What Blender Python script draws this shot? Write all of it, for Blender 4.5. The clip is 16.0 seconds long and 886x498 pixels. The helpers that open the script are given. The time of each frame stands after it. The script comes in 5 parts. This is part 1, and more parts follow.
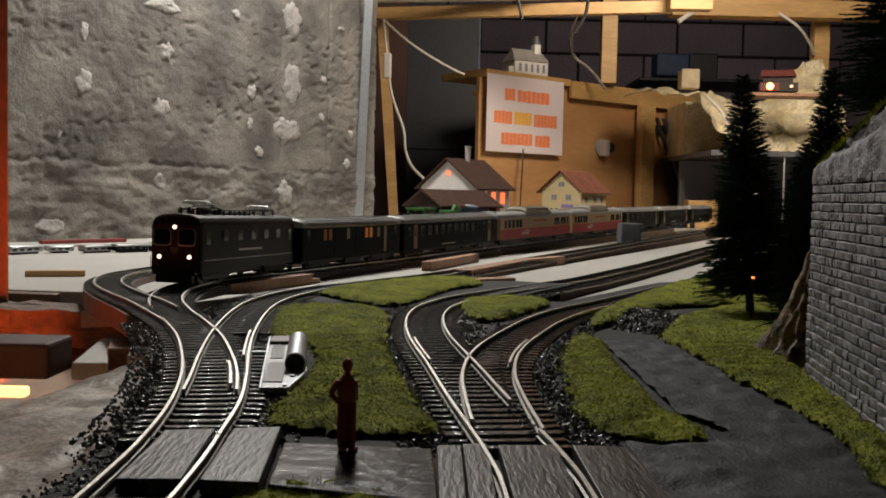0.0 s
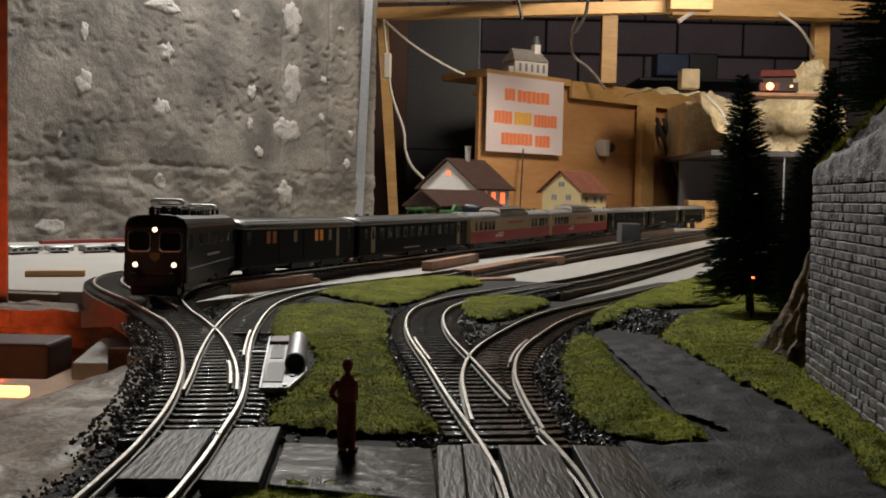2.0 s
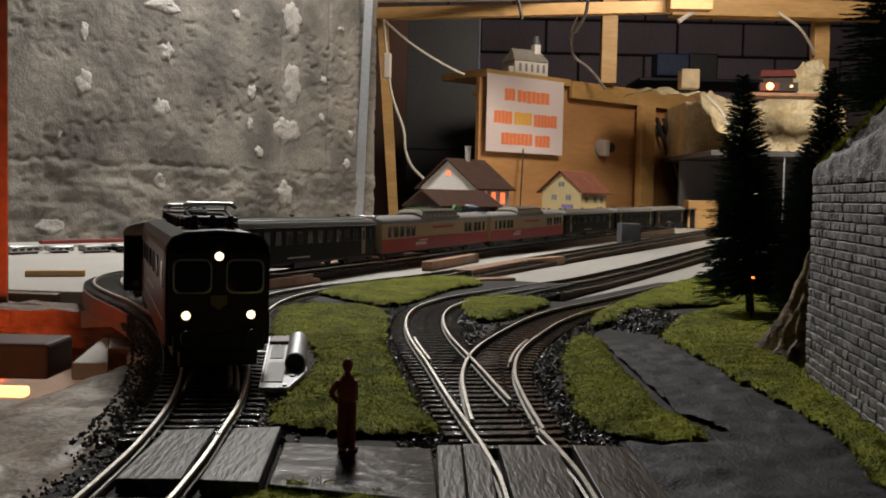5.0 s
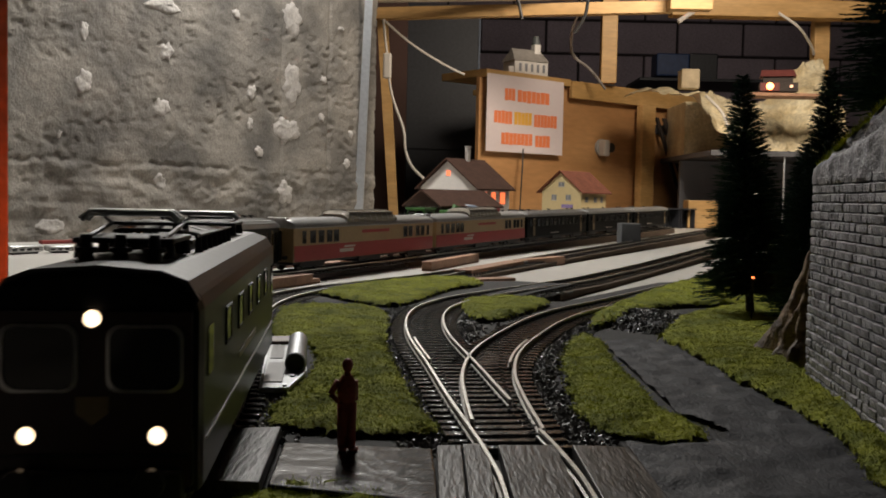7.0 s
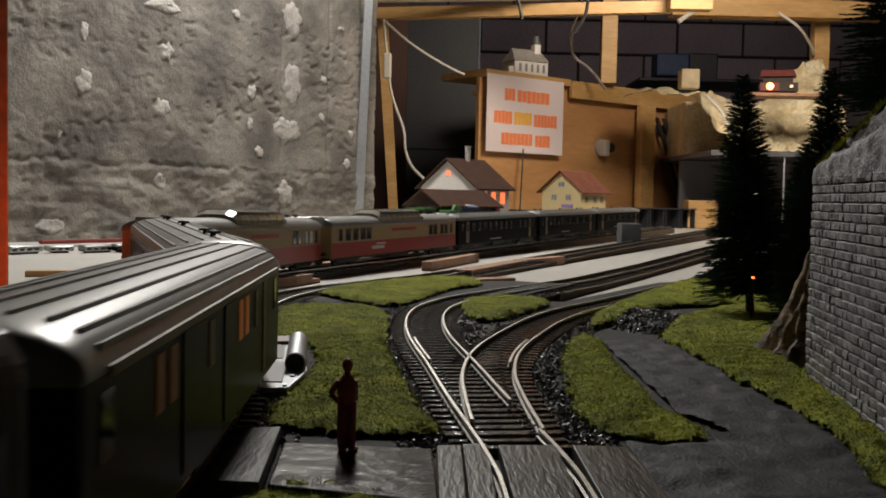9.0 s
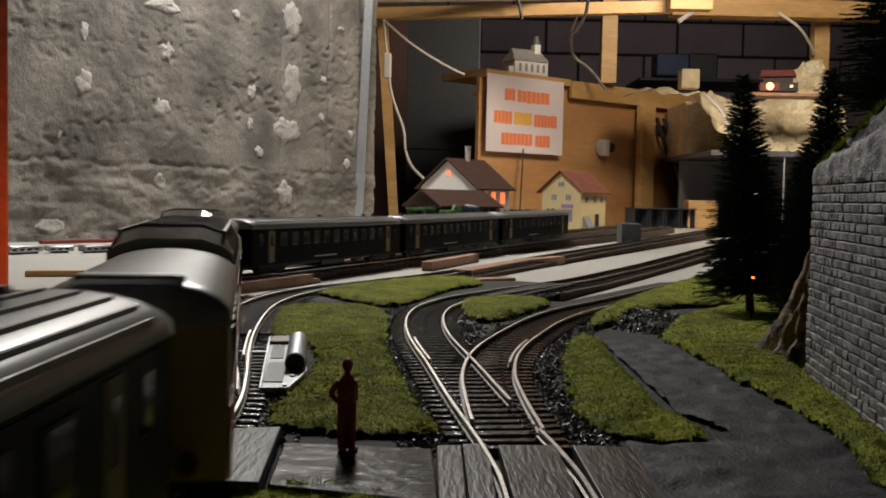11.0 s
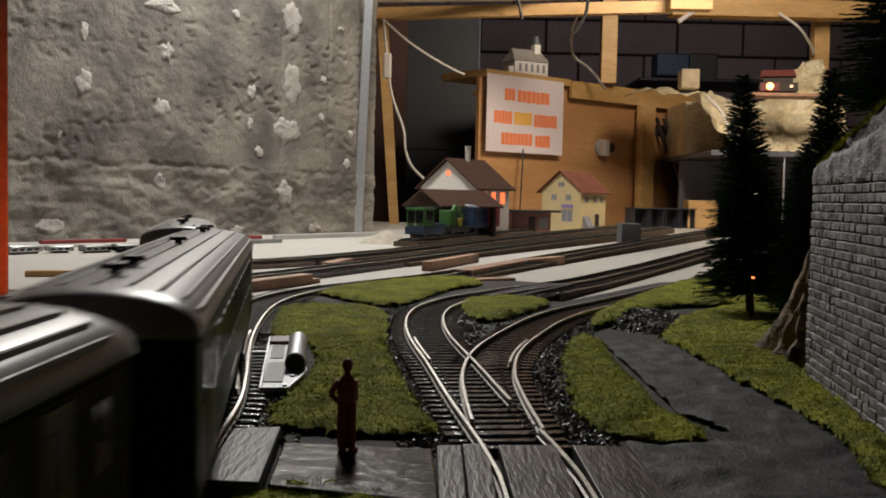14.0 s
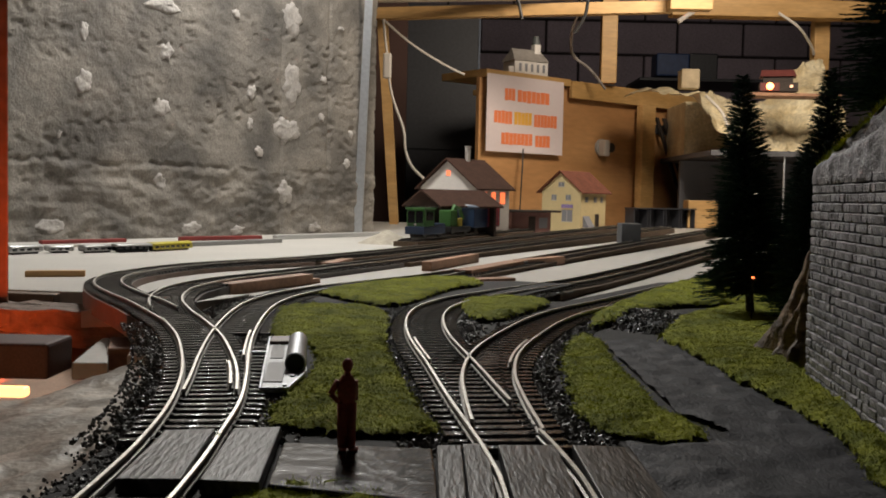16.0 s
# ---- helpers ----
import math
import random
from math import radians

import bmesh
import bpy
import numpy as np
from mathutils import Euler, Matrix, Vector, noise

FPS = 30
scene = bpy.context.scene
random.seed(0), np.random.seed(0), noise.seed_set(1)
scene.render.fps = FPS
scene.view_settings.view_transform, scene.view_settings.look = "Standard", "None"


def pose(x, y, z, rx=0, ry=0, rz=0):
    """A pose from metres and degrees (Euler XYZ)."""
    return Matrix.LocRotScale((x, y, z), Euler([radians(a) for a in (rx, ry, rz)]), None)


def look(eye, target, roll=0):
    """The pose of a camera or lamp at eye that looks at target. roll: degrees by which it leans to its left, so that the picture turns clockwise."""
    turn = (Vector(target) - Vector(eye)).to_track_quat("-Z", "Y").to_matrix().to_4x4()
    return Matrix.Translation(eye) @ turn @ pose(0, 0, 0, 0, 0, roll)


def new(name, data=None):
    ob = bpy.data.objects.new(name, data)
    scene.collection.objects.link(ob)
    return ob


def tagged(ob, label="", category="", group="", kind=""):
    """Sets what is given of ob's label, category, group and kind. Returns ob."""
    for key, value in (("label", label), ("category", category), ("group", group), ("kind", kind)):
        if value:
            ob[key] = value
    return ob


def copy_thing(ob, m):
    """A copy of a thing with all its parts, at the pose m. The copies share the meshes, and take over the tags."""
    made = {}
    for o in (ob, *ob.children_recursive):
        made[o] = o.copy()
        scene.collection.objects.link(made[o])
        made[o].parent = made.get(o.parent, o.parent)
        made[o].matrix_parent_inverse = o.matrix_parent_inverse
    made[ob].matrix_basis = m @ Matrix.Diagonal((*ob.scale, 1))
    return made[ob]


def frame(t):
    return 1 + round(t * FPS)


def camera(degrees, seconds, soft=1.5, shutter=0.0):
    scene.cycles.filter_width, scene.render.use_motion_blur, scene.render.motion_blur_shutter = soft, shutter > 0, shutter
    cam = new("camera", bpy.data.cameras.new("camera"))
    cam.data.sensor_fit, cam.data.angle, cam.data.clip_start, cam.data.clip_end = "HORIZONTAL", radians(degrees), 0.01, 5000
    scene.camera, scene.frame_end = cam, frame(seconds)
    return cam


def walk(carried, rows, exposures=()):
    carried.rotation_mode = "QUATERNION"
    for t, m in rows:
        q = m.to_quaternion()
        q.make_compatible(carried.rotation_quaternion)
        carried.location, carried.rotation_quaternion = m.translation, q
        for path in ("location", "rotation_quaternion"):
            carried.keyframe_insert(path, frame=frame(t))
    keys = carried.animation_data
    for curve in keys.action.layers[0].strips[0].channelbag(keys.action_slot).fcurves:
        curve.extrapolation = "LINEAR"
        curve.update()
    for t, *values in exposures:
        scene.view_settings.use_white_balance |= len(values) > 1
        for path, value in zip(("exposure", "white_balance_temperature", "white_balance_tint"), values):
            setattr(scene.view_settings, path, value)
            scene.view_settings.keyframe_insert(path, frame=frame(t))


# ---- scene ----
# All builders take millimetres; the world is in metres, z = 0 is the rail head of the model railway.
MM = 0.001
cam = camera(47.54, 16.0, 1.8, 0.5)
_eye = Matrix.Translation((0, 0, 0.05751)) @ Euler((radians(90 - 2.976), 0, 0)).to_matrix().to_4x4() @ pose(0, 0, 0, 0, 0, 1.226)
walk(cam, [(0.0, _eye), (16.0, _eye)], exposures=[(0.0, 0.0), (16.0, 0.0)])

# ---- light ----
world = bpy.data.worlds.new("cellar")
scene.world = world
world.use_nodes = True
world.node_tree.nodes["Background"].inputs[0].default_value = (0.5, 0.45, 0.4, 1)
world.node_tree.nodes["Background"].inputs[1].default_value = 0.0


def lamp(name, kind, m, energy, color, size=0.1, size_y=None):
    data = bpy.data.lights.new(name, kind)
    data.energy, data.color = energy, color
    if kind == "AREA":
        data.shape = "RECTANGLE"
        data.size, data.size_y = size, size_y or size
    else:
        data.shadow_soft_size = size
    ob = new(name, data)
    ob.matrix_world = m
    return ob


lamp("ceiling_light_lamp", "AREA", look((-0.19, 1.36, 0.90), (-0.20, 0.98, 0)), 18.2, (1.0, 0.96, 0.90), 0.2, 0.5)
lamp("bench_light_lamp", "AREA", look((0.62, 1.85, 0.80), (0.50, 3.1, 0.20)), 11.5, (1.0, 0.86, 0.70), 0.3, 0.3)
# weak unseen fill, added only to lift the shadows on near faces
lamp("shadow_fill_lamp", "AREA", look((0.8, -1.6, 1.2), (0.3, 0.4, 0)), 0.06, (1.0, 0.9, 0.8), 0.4, 0.4)
lamp("red_lamp", "AREA", look((-0.232, 0.49, -0.032), (-0.55, 0.535, -0.050)), 0.42, (1.0, 0.13, 0.025), 0.05, 0.02)


# ---- materials ----
def mat(name, color, rough=0.6, metal=0.0, vary=0.25, grain=900.0, stain=40.0, bump=0.25, depth=0.0003, second=None, island=0.0, emit=None, spec=0.5, stretch=None):
    """A surface with stains at a large scale, grain at a small one, and fine relief."""
    m = bpy.data.materials.new(name)
    m.use_nodes = True
    nt = m.node_tree
    b = nt.nodes["Principled BSDF"]
    b.inputs["Roughness"].default_value = rough
    b.inputs["Metallic"].default_value = metal
    b.inputs["Specular IOR Level"].default_value = spec
    tc = nt.nodes.new("ShaderNodeTexCoord")
    big, fine = nt.nodes.new("ShaderNodeTexNoise"), nt.nodes.new("ShaderNodeTexNoise")
    big.inputs["Scale"].default_value, fine.inputs["Scale"].default_value = stain, grain
    big.inputs["Detail"].default_value, fine.inputs["Detail"].default_value = 6, 4
    coord = tc.outputs["Object"]
    if stretch:
        mp = nt.nodes.new("ShaderNodeMapping")
        mp.inputs["Scale"].default_value = stretch
        nt.links.new(coord, mp.inputs["Vector"])
        coord = mp.outputs[0]
    for n in (big, fine):
        nt.links.new(coord, n.inputs["Vector"])
    ramp = nt.nodes.new("ShaderNodeMix")
    ramp.data_type = "RGBA"
    c2 = second or [max(0, c * (1 - vary)) for c in color]
    ramp.inputs[6].default_value, ramp.inputs[7].default_value = (*color, 1), (*c2, 1)
    sm = nt.nodes.new("ShaderNodeMapRange")
    sm.inputs[1].default_value, sm.inputs[2].default_value = 0.35, 0.65
    nt.links.new(big.outputs["Fac"], sm.inputs[0])
    nt.links.new(sm.outputs[0], ramp.inputs[0])
    hsv = nt.nodes.new("ShaderNodeHueSaturation")
    mr = nt.nodes.new("ShaderNodeMapRange")
    mr.inputs[1].default_value, mr.inputs[2].default_value = 0.25, 0.75
    mr.inputs[3].default_value, mr.inputs[4].default_value = 1 - vary, 1 + vary
    nt.links.new(fine.outputs["Fac"], mr.inputs[0])
    val = mr.outputs[0]
    if island:
        geo = nt.nodes.new("ShaderNodeNewGeometry")
        oi = nt.nodes.new("ShaderNodeObjectInfo")
        add = nt.nodes.new("ShaderNodeMath")
        add.operation = "ADD"
        nt.links.new(geo.outputs["Random Per Island"], add.inputs[0])
        nt.links.new(oi.outputs["Random"], add.inputs[1])
        m2 = nt.nodes.new("ShaderNodeMapRange")
        m2.inputs[1].default_value, m2.inputs[2].default_value = 0, 2
        m2.inputs[3].default_value, m2.inputs[4].default_value = 1 - island, 1 + island
        nt.links.new(add.outputs[0], m2.inputs[0])
        mul = nt.nodes.new("ShaderNodeMath")
        mul.operation = "MULTIPLY"
        nt.links.new(val, mul.inputs[0])
        nt.links.new(m2.outputs[0], mul.inputs[1])
        val = mul.outputs[0]
    nt.links.new(val, hsv.inputs["Value"])
    nt.links.new(ramp.outputs[2], hsv.inputs["Color"])
    nt.links.new(hsv.outputs[0], b.inputs["Base Color"])
    if bump:
        bp = nt.nodes.new("ShaderNodeBump")
        bp.inputs["Strength"].default_value, bp.inputs["Distance"].default_value = bump, depth
        nt.links.new(fine.outputs["Fac"], bp.inputs["Height"])
        nt.links.new(bp.outputs[0], b.inputs["Normal"])
    if emit:
        b.inputs["Emission Color"].default_value, b.inputs["Emission Strength"].default_value = (*emit[:3], 1), emit[3]
    return m


def glow(name, color, strength):
    return mat(name, color, 0.4, vary=0.0, bump=0, emit=(*color, strength))


CONCRETE = mat("concrete", (0.27, 0.245, 0.212), 0.9, vary=0.26, grain=300, stain=12, bump=0.35, depth=0.003, second=(0.115, 0.106, 0.095))
PLASTER = mat("plaster_white", (0.46, 0.43, 0.40), 0.9, vary=0.2, grain=200, stain=30, bump=0.5, depth=0.003)
BLOCK = mat("block_wall", (0.54, 0.46, 0.56), 0.9, vary=0.2, grain=120, stain=3, bump=0.5, depth=0.004, island=0.15)
MORTAR = mat("mortar", (0.06, 0.052, 0.058), 0.95, grain=150, stain=5)
FLOORMAT = mat("cellar_floor", (0.10, 0.095, 0.09), 0.8, grain=60, stain=3)
CEILMAT = mat("ceiling_paint", (0.13, 0.12, 0.11), 0.9, grain=60, stain=3)
DIMWALL = mat("dim_cellar_wall", (0.09, 0.085, 0.08), 0.9, grain=60, stain=3)
WHITEBOARD = mat("white_board", (0.55, 0.53, 0.49), 0.45, vary=0.08, grain=300, stain=12, bump=0.08)
PINE = mat("pine_wood", (0.58, 0.36, 0.15), 0.55, vary=0.16, grain=150, stain=14, bump=0.2, second=(0.42, 0.24, 0.08), stretch=(0.2, 1, 1))
PLY = mat("plywood", (0.56, 0.30, 0.125), 0.5, vary=0.12, grain=90, stain=8, bump=0.1, second=(0.41, 0.205, 0.08), stretch=(0.25, 1, 1))
ORANGEWOOD = mat("red_brown_wood", (0.42, 0.23, 0.14), 0.6, vary=0.25, grain=300, stain=30)
BLACKPANEL = mat("black_panel", (0.034, 0.036, 0.045), 0.5, grain=100, stain=5, bump=0.1)
STEEL = mat("galvanised_steel", (0.55, 0.57, 0.60), 0.42, 0.8, vary=0.12, grain=150, stain=12, bump=0.05)
RAIL = mat("nickel_silver_rail", (0.76, 0.74, 0.69), 0.35, 1.0, vary=0.2, grain=500, stain=120, bump=0.15)
RAILWEB = mat("rail_side", (0.14, 0.128, 0.115), 0.42, 0.6, vary=0.2)
SLEEPER = mat("black_sleeper", (0.028, 0.027, 0.026), 0.2, vary=0.3, grain=260, bump=1.0, depth=0.0009, island=0.3, spec=1.0)
BALLAST = mat("dark_ballast", (0.075, 0.070, 0.064), 0.45, vary=0.4, grain=1200, stain=80, island=0.7, spec=0.5)
BASEGREY = mat("ballast_bed", (0.030, 0.028, 0.026), 0.85, vary=0.4, grain=700, stain=60, bump=0.8, depth=0.0008)
BRIDGEGREY = mat("grey_roadbed", (0.17, 0.155, 0.145), 0.8, vary=0.2, grain=500, stain=40)
TURF = mat("turf", (0.35, 0.37, 0.016), 0.9, vary=0.3, grain=1100, stain=55, bump=1.0, depth=0.0010, second=(0.16, 0.19, 0.008))
BLADE = mat("grass_fibre", (0.52, 0.53, 0.020), 0.8, vary=0.25, grain=500, stain=60, bump=0, second=(0.25, 0.29, 0.010), island=0.45)
ROAD = mat("grey_road", (0.016, 0.016, 0.021), 0.68, vary=0.45, grain=900, stain=45, bump=0.8, depth=0.0006, second=(0.026, 0.026, 0.032), spec=0.35)
SLAB = mat("concrete_slab", (0.024, 0.024, 0.027), 0.21, vary=0.5, grain=200, stain=70, bump=0.6, depth=0.0007, second=(0.009, 0.009, 0.010), spec=0.5)
PLANK = mat("grey_plank", (0.105, 0.10, 0.097), 0.36, vary=0.6, grain=900, stain=230, bump=0.7, depth=0.0005, second=(0.009, 0.009, 0.008), island=0.2, stretch=(1, 0.16, 1), spec=0.28)
EARTH = mat("brown_plaster_earth", (0.60, 0.53, 0.45), 0.42, vary=0.3, grain=180, stain=26, bump=0.7, depth=0.0015, second=(0.20, 0.17, 0.135))
STONE = mat("grey_stone", (0.52, 0.505, 0.55), 0.55, vary=0.55, grain=1300, stain=230, bump=1.0, depth=0.0007, second=(0.17, 0.165, 0.18), island=0.45)
STONEGAP = mat("stone_joint", (0.035, 0.033, 0.034), 0.9)
ROCKMAT = mat("brown_rock", (0.30, 0.21, 0.13), 0.55, vary=0.4, grain=500, stain=90, bump=0.9, depth=0.001, second=(0.07, 0.047, 0.03))
NEEDLE = mat("fir_needle", (0.036, 0.076, 0.060), 0.42, vary=0.3, bump=0, island=0.6)
BARK = mat("fir_bark", (0.035, 0.024, 0.016), 0.8)
SNOWROCK = mat("cream_plaster_rock", (0.80, 0.71, 0.50), 0.85, vary=0.2, grain=120, stain=14, bump=0.7, depth=0.004, second=(0.62, 0.50, 0.29))
PAPER = mat("paper", (0.70, 0.60, 0.60), 0.8, vary=0.03, grain=100, stain=6, bump=0)
ORANGEINK = mat("orange_ink", (0.80, 0.22, 0.08), 0.8, vary=0.05, bump=0)
YELLOWINK = mat("yellow_ink", (0.80, 0.42, 0.06), 0.8, vary=0.05, bump=0)
CABLE = mat("white_cable", (0.65, 0.60, 0.54), 0.5, vary=0.05, bump=0)
DARKCABLE = mat("dark_cable", (0.02, 0.02, 0.02), 0.5, vary=0.05, bump=0)


# ---- helpers of this scene ----
def part(name, bm, material, parent=None, label="", smooth=False):
    """Links a bmesh in millimetres as one mesh object, under a parent if one is given."""
    me = bpy.data.meshes.new(name)
    bmesh.ops.scale(bm, vec=(MM, MM, MM), verts=bm.verts)
    if smooth:
        for f in bm.faces:
            f.smooth = True
    bm.to_mesh(me)
    bm.free()
    me.materials.append(material)
    ob = new(name, me)
    ob.parent = parent
    if label:
        tagged(ob, label)
    return ob


def raw(name, verts, faces, material, parent=None, smooth=False):
    me = bpy.data.meshes.new(name)
    me.from_pydata([(a * MM, b * MM, c * MM) for a, b, c in verts], [], faces)
    if smooth:
        me.polygons.foreach_set("use_smooth", [True] * len(me.polygons))
    me.materials.append(material)
    ob = new(name, me)
    ob.parent = parent
    return ob


def share(name, mesh, m, parent):
    ob = new(name, mesh)
    ob.parent = parent
    ob.matrix_local = m
    return ob


def mpose(x, y, z, rx=0, ry=0, rz=0):
    return pose(x * MM, y * MM, z * MM, rx, ry, rz)


def thing(name, label, category, m=None, group="", kind=""):
    ob = new(name)
    ob.empty_display_size = 0.01
    if m is not None:
        ob.matrix_world = m
    return tagged(ob, label, category, group, kind)


def box(x0, x1, y0, y1, z0, z1, bevel=0.0, bm=None, seg=2):
    b = bmesh.new()
    bmesh.ops.create_cube(b, size=1)
    for v in b.verts:
        v.co = ((x0 + x1) / 2 + v.co.x * (x1 - x0), (y0 + y1) / 2 + v.co.y * (y1 - y0), (z0 + z1) / 2 + v.co.z * (z1 - z0))
    if bevel:
        bmesh.ops.bevel(b, geom=b.edges[:], offset=bevel, segments=seg, profile=0.5, affect="EDGES")
    return join(bm, b)


def join(bm, b):
    if bm is None:
        return b
    me = bpy.data.meshes.new("joined")
    b.to_mesh(me)
    b.free()
    bm.from_mesh(me)
    bpy.data.meshes.remove(me)
    return bm


def cyl(p0, p1, r0, r1=None, seg=12, bm=None, caps=True):
    p0, p1 = Vector(p0), Vector(p1)
    b = bmesh.new()
    bmesh.ops.create_cone(b, cap_ends=caps, segments=seg, radius1=r0, radius2=r0 if r1 is None else r1, depth=(p1 - p0).length)
    b.transform(Matrix.Translation((p0 + p1) / 2) @ (p1 - p0).to_track_quat("Z", "Y").to_matrix().to_4x4())
    return join(bm, b)


def prism(poly, z0, z1, bm=None, bevel=0.0):
    """A flat polygon in plan, given thickness."""
    b = bmesh.new()
    f = b.faces.new([b.verts.new((x, y, z1)) for x, y in poly])
    f.normal_update()
    if f.normal.z < 0:
        f.normal_flip()
    ex = bmesh.ops.extrude_face_region(b, geom=[f])
    for v in [e for e in ex["geom"] if isinstance(e, bmesh.types.BMVert)]:
        v.co.z = z0
    bmesh.ops.recalc_face_normals(b, faces=b.faces[:])
    if bevel:
        bmesh.ops.bevel(b, geom=b.edges[:], offset=bevel, segments=2, profile=0.5, affect="EDGES")
    return join(bm, b)


def loft(sections, bm=None, closed=True, caps=True):
    """Joins rings of points of equal count into a skin."""
    b = bmesh.new()
    rings = [[b.verts.new(p) for p in s] for s in sections]
    n = len(rings[0])
    for r0, r1 in zip(rings, rings[1:]):
        for i in range(n if closed else n - 1):
            j = (i + 1) % n
            b.faces.new((r0[i], r0[j], r1[j], r1[i]))
    if caps and closed:
        b.faces.new(rings[0][::-1])
        b.faces.new(rings[-1])
    bmesh.ops.recalc_face_normals(b, faces=b.faces[:])
    return join(bm, b)


def tube(points, r, bm=None, seg=8):
    pts = [Vector(p) for p in points]
    rings = []
    for i, p in enumerate(pts):
        d = (pts[min(i + 1, len(pts) - 1)] - pts[max(i - 1, 0)]).normalized()
        q = d.to_track_quat("Z", "Y")
        rings.append([p + q @ Vector((r * math.cos(a), r * math.sin(a), 0)) for a in (k * math.tau / seg for k in range(seg))])
    return loft(rings, bm)


def spline(points, step=4.0):
    """A smooth curve through points in plan, resampled at even steps."""
    p = [np.array(q, float) for q in points]
    p = [2 * p[0] - p[1]] + p + [2 * p[-1] - p[-2]]
    out = []
    for a, b, c, d in zip(p, p[1:], p[2:], p[3:]):
        n = max(2, int(np.linalg.norm(c - b) / 2))
        for k in range(n):
            t = k / n
            out.append(0.5 * (2 * b + (c - a) * t + (2 * a - 5 * b + 4 * c - d) * t * t + (3 * b - a - 3 * c + d) * t ** 3))
    out.append(p[-2])
    out = np.array(out)
    s = np.concatenate([[0], np.cumsum(np.linalg.norm(np.diff(out, axis=0), axis=1))])
    n = int(s[-1] / step)
    u = np.linspace(0, s[-1], n + 1)
    for _ in range(6):
        out[1:-1] = (out[:-2] + 2 * out[1:-1] + out[2:]) / 4
    return np.stack([np.interp(u, s, out[:, k]) for k in range(out.shape[1])], 1), u


def ground(y):
    """The height of the track bed along the layout: a slight dip, then a gentle climb."""
    return float(np.interp(y, [520, 800, 1000, 1250, 1700, 2300, 3000], [0, -5, -5, -3, 1, 6, 10]))


def inside(poly, x, y):
    c = False
    for (x0, y0), (x1, y1) in zip(poly, poly[1:] + poly[:1]):
        if (y0 > y) != (y1 > y) and x < (x1 - x0) * (y - y0) / (y1 - y0) + x0:
            c = not c
    return c


# ---- the cellar ----
WX0, WY0, WX1, WY1 = -1300, 115, -136, 1949
wall = thing("wall_west", "rough grey concrete wall with pale plaster patches", "wall", kind="structure")
b = bmesh.new()
wd = Vector((WX1 - WX0, WY1 - WY0, 0))
WL = wd.length
wu = wd.normalized()
wn = Vector((wu.y, -wu.x, 0))


def wall_point(u, z, out=0.0):
    return Vector((WX0, WY0, z)) + wu * u + wn * out


def wall_h(u, z):
    """Relief of the cast concrete: broad waves, pits that run along the boards, and a rough ledge low down."""
    h = 2.4 * noise.fractal(Vector((u, z * 1.5, 0)) * 0.006, 0.9, 2.1, 4) + 0.9 * noise.fractal(Vector((u, z, 3)) * 0.07, 0.8, 2.1, 3)
    pit = noise.fractal(Vector((u * 0.7, z * 1.3, 4)) * 0.075, 0.7, 2.1, 4)
    rough = min(1.0, max(0.15, 0.6 + 1.6 * noise.noise(Vector((u, z * 2, 8)) * 0.006)))
    h -= 6.0 * rough * max(0.0, pit - 0.22)
    edge = 98 + 5 * noise.noise(Vector((u * 0.01, 0, 0))) + 4 * noise.noise(Vector((u * 0.06, 2, 0)))
    if z < edge:
        h += -2.6 * max(0, 1 - (edge - z) / 10) + 3.4 * noise.fractal(Vector((u, z * 2.2, 9)) * 0.022, 0.7, 2.2, 4)
    for seam in (1905, 2030):
        h -= 3.5 * max(0, 1 - abs(u - seam - 4 * noise.noise(Vector((z * 0.02, seam, 0)))) / 5)
    return h


def wall_sheet(name, u0, u1, z0, z1, nu, nz):
    grid = []
    for i in range(nu + 1):
        for j in range(nz + 1):
            u, z = u0 + (u1 - u0) * i / nu, z0 + (z1 - z0) * j / nz
            grid.append(tuple(wall_point(u, z, wall_h(u, z))))
    raw(name, grid, [(i * (nz + 1) + j, (i + 1) * (nz + 1) + j, (i + 1) * (nz + 1) + j + 1, i * (nz + 1) + j + 1) for i in range(nu) for j in range(nz)], CONCRETE, wall, True)


wall_sheet("concrete_face", 1300, WL, -40, 480, 300, 190)
wall_sheet("concrete_face", 0, 1300, -900, 1350, 40, 70)
wall_sheet("concrete_face", 1300, WL, 480, 1350, 60, 60)
wall_sheet("concrete_face", 1300, WL, -900, -40, 40, 40)
back = [wall_point(0, -900, -30), wall_point(WL, -900, -30), wall_point(WL, -900, -200), wall_point(0, -900, -200)]
part("concrete_core", prism([(p.x, p.y) for p in back], -900, 1350), CONCRETE, wall)

floor = tagged(part("floor", box(-2600, 3600, -2600, 7000, -960, -900), FLOORMAT), "grey concrete cellar floor", "floor", kind="structure")
ceiling = tagged(part("ceiling", box(-2600, 3600, -2600, 7000, 1350, 1420), CEILMAT), "dim cellar ceiling", "ceiling", kind="structure")
for nm, bb in (("wall_south", (-2600, 3600, -2660, -2600)), ("wall_east", (3600, 3660, -2600, 7000)), ("wall_outer", (-2660, -2600, -2600, 7000))):
    tagged(part(nm, box(*bb, -900, 1350), DIMWALL), "plain grey cellar wall", "wall", kind="structure")
north = thing("wall_north", "dark violet-grey concrete block wall with recessed joints", "wall", kind="structure")
part("mortar_backing", box(-2600, 3600, 6210, 6300, -900, 1350), MORTAR, north)
blk = bpy.data.meshes.new("block")
bb = box(-193, 193, -20, 10, -94, 94, 5, seg=1)
bmesh.ops.scale(bb, vec=(MM,) * 3, verts=bb.verts)
bb.to_mesh(blk)
bb.free()
blk.materials.append(BLOCK)
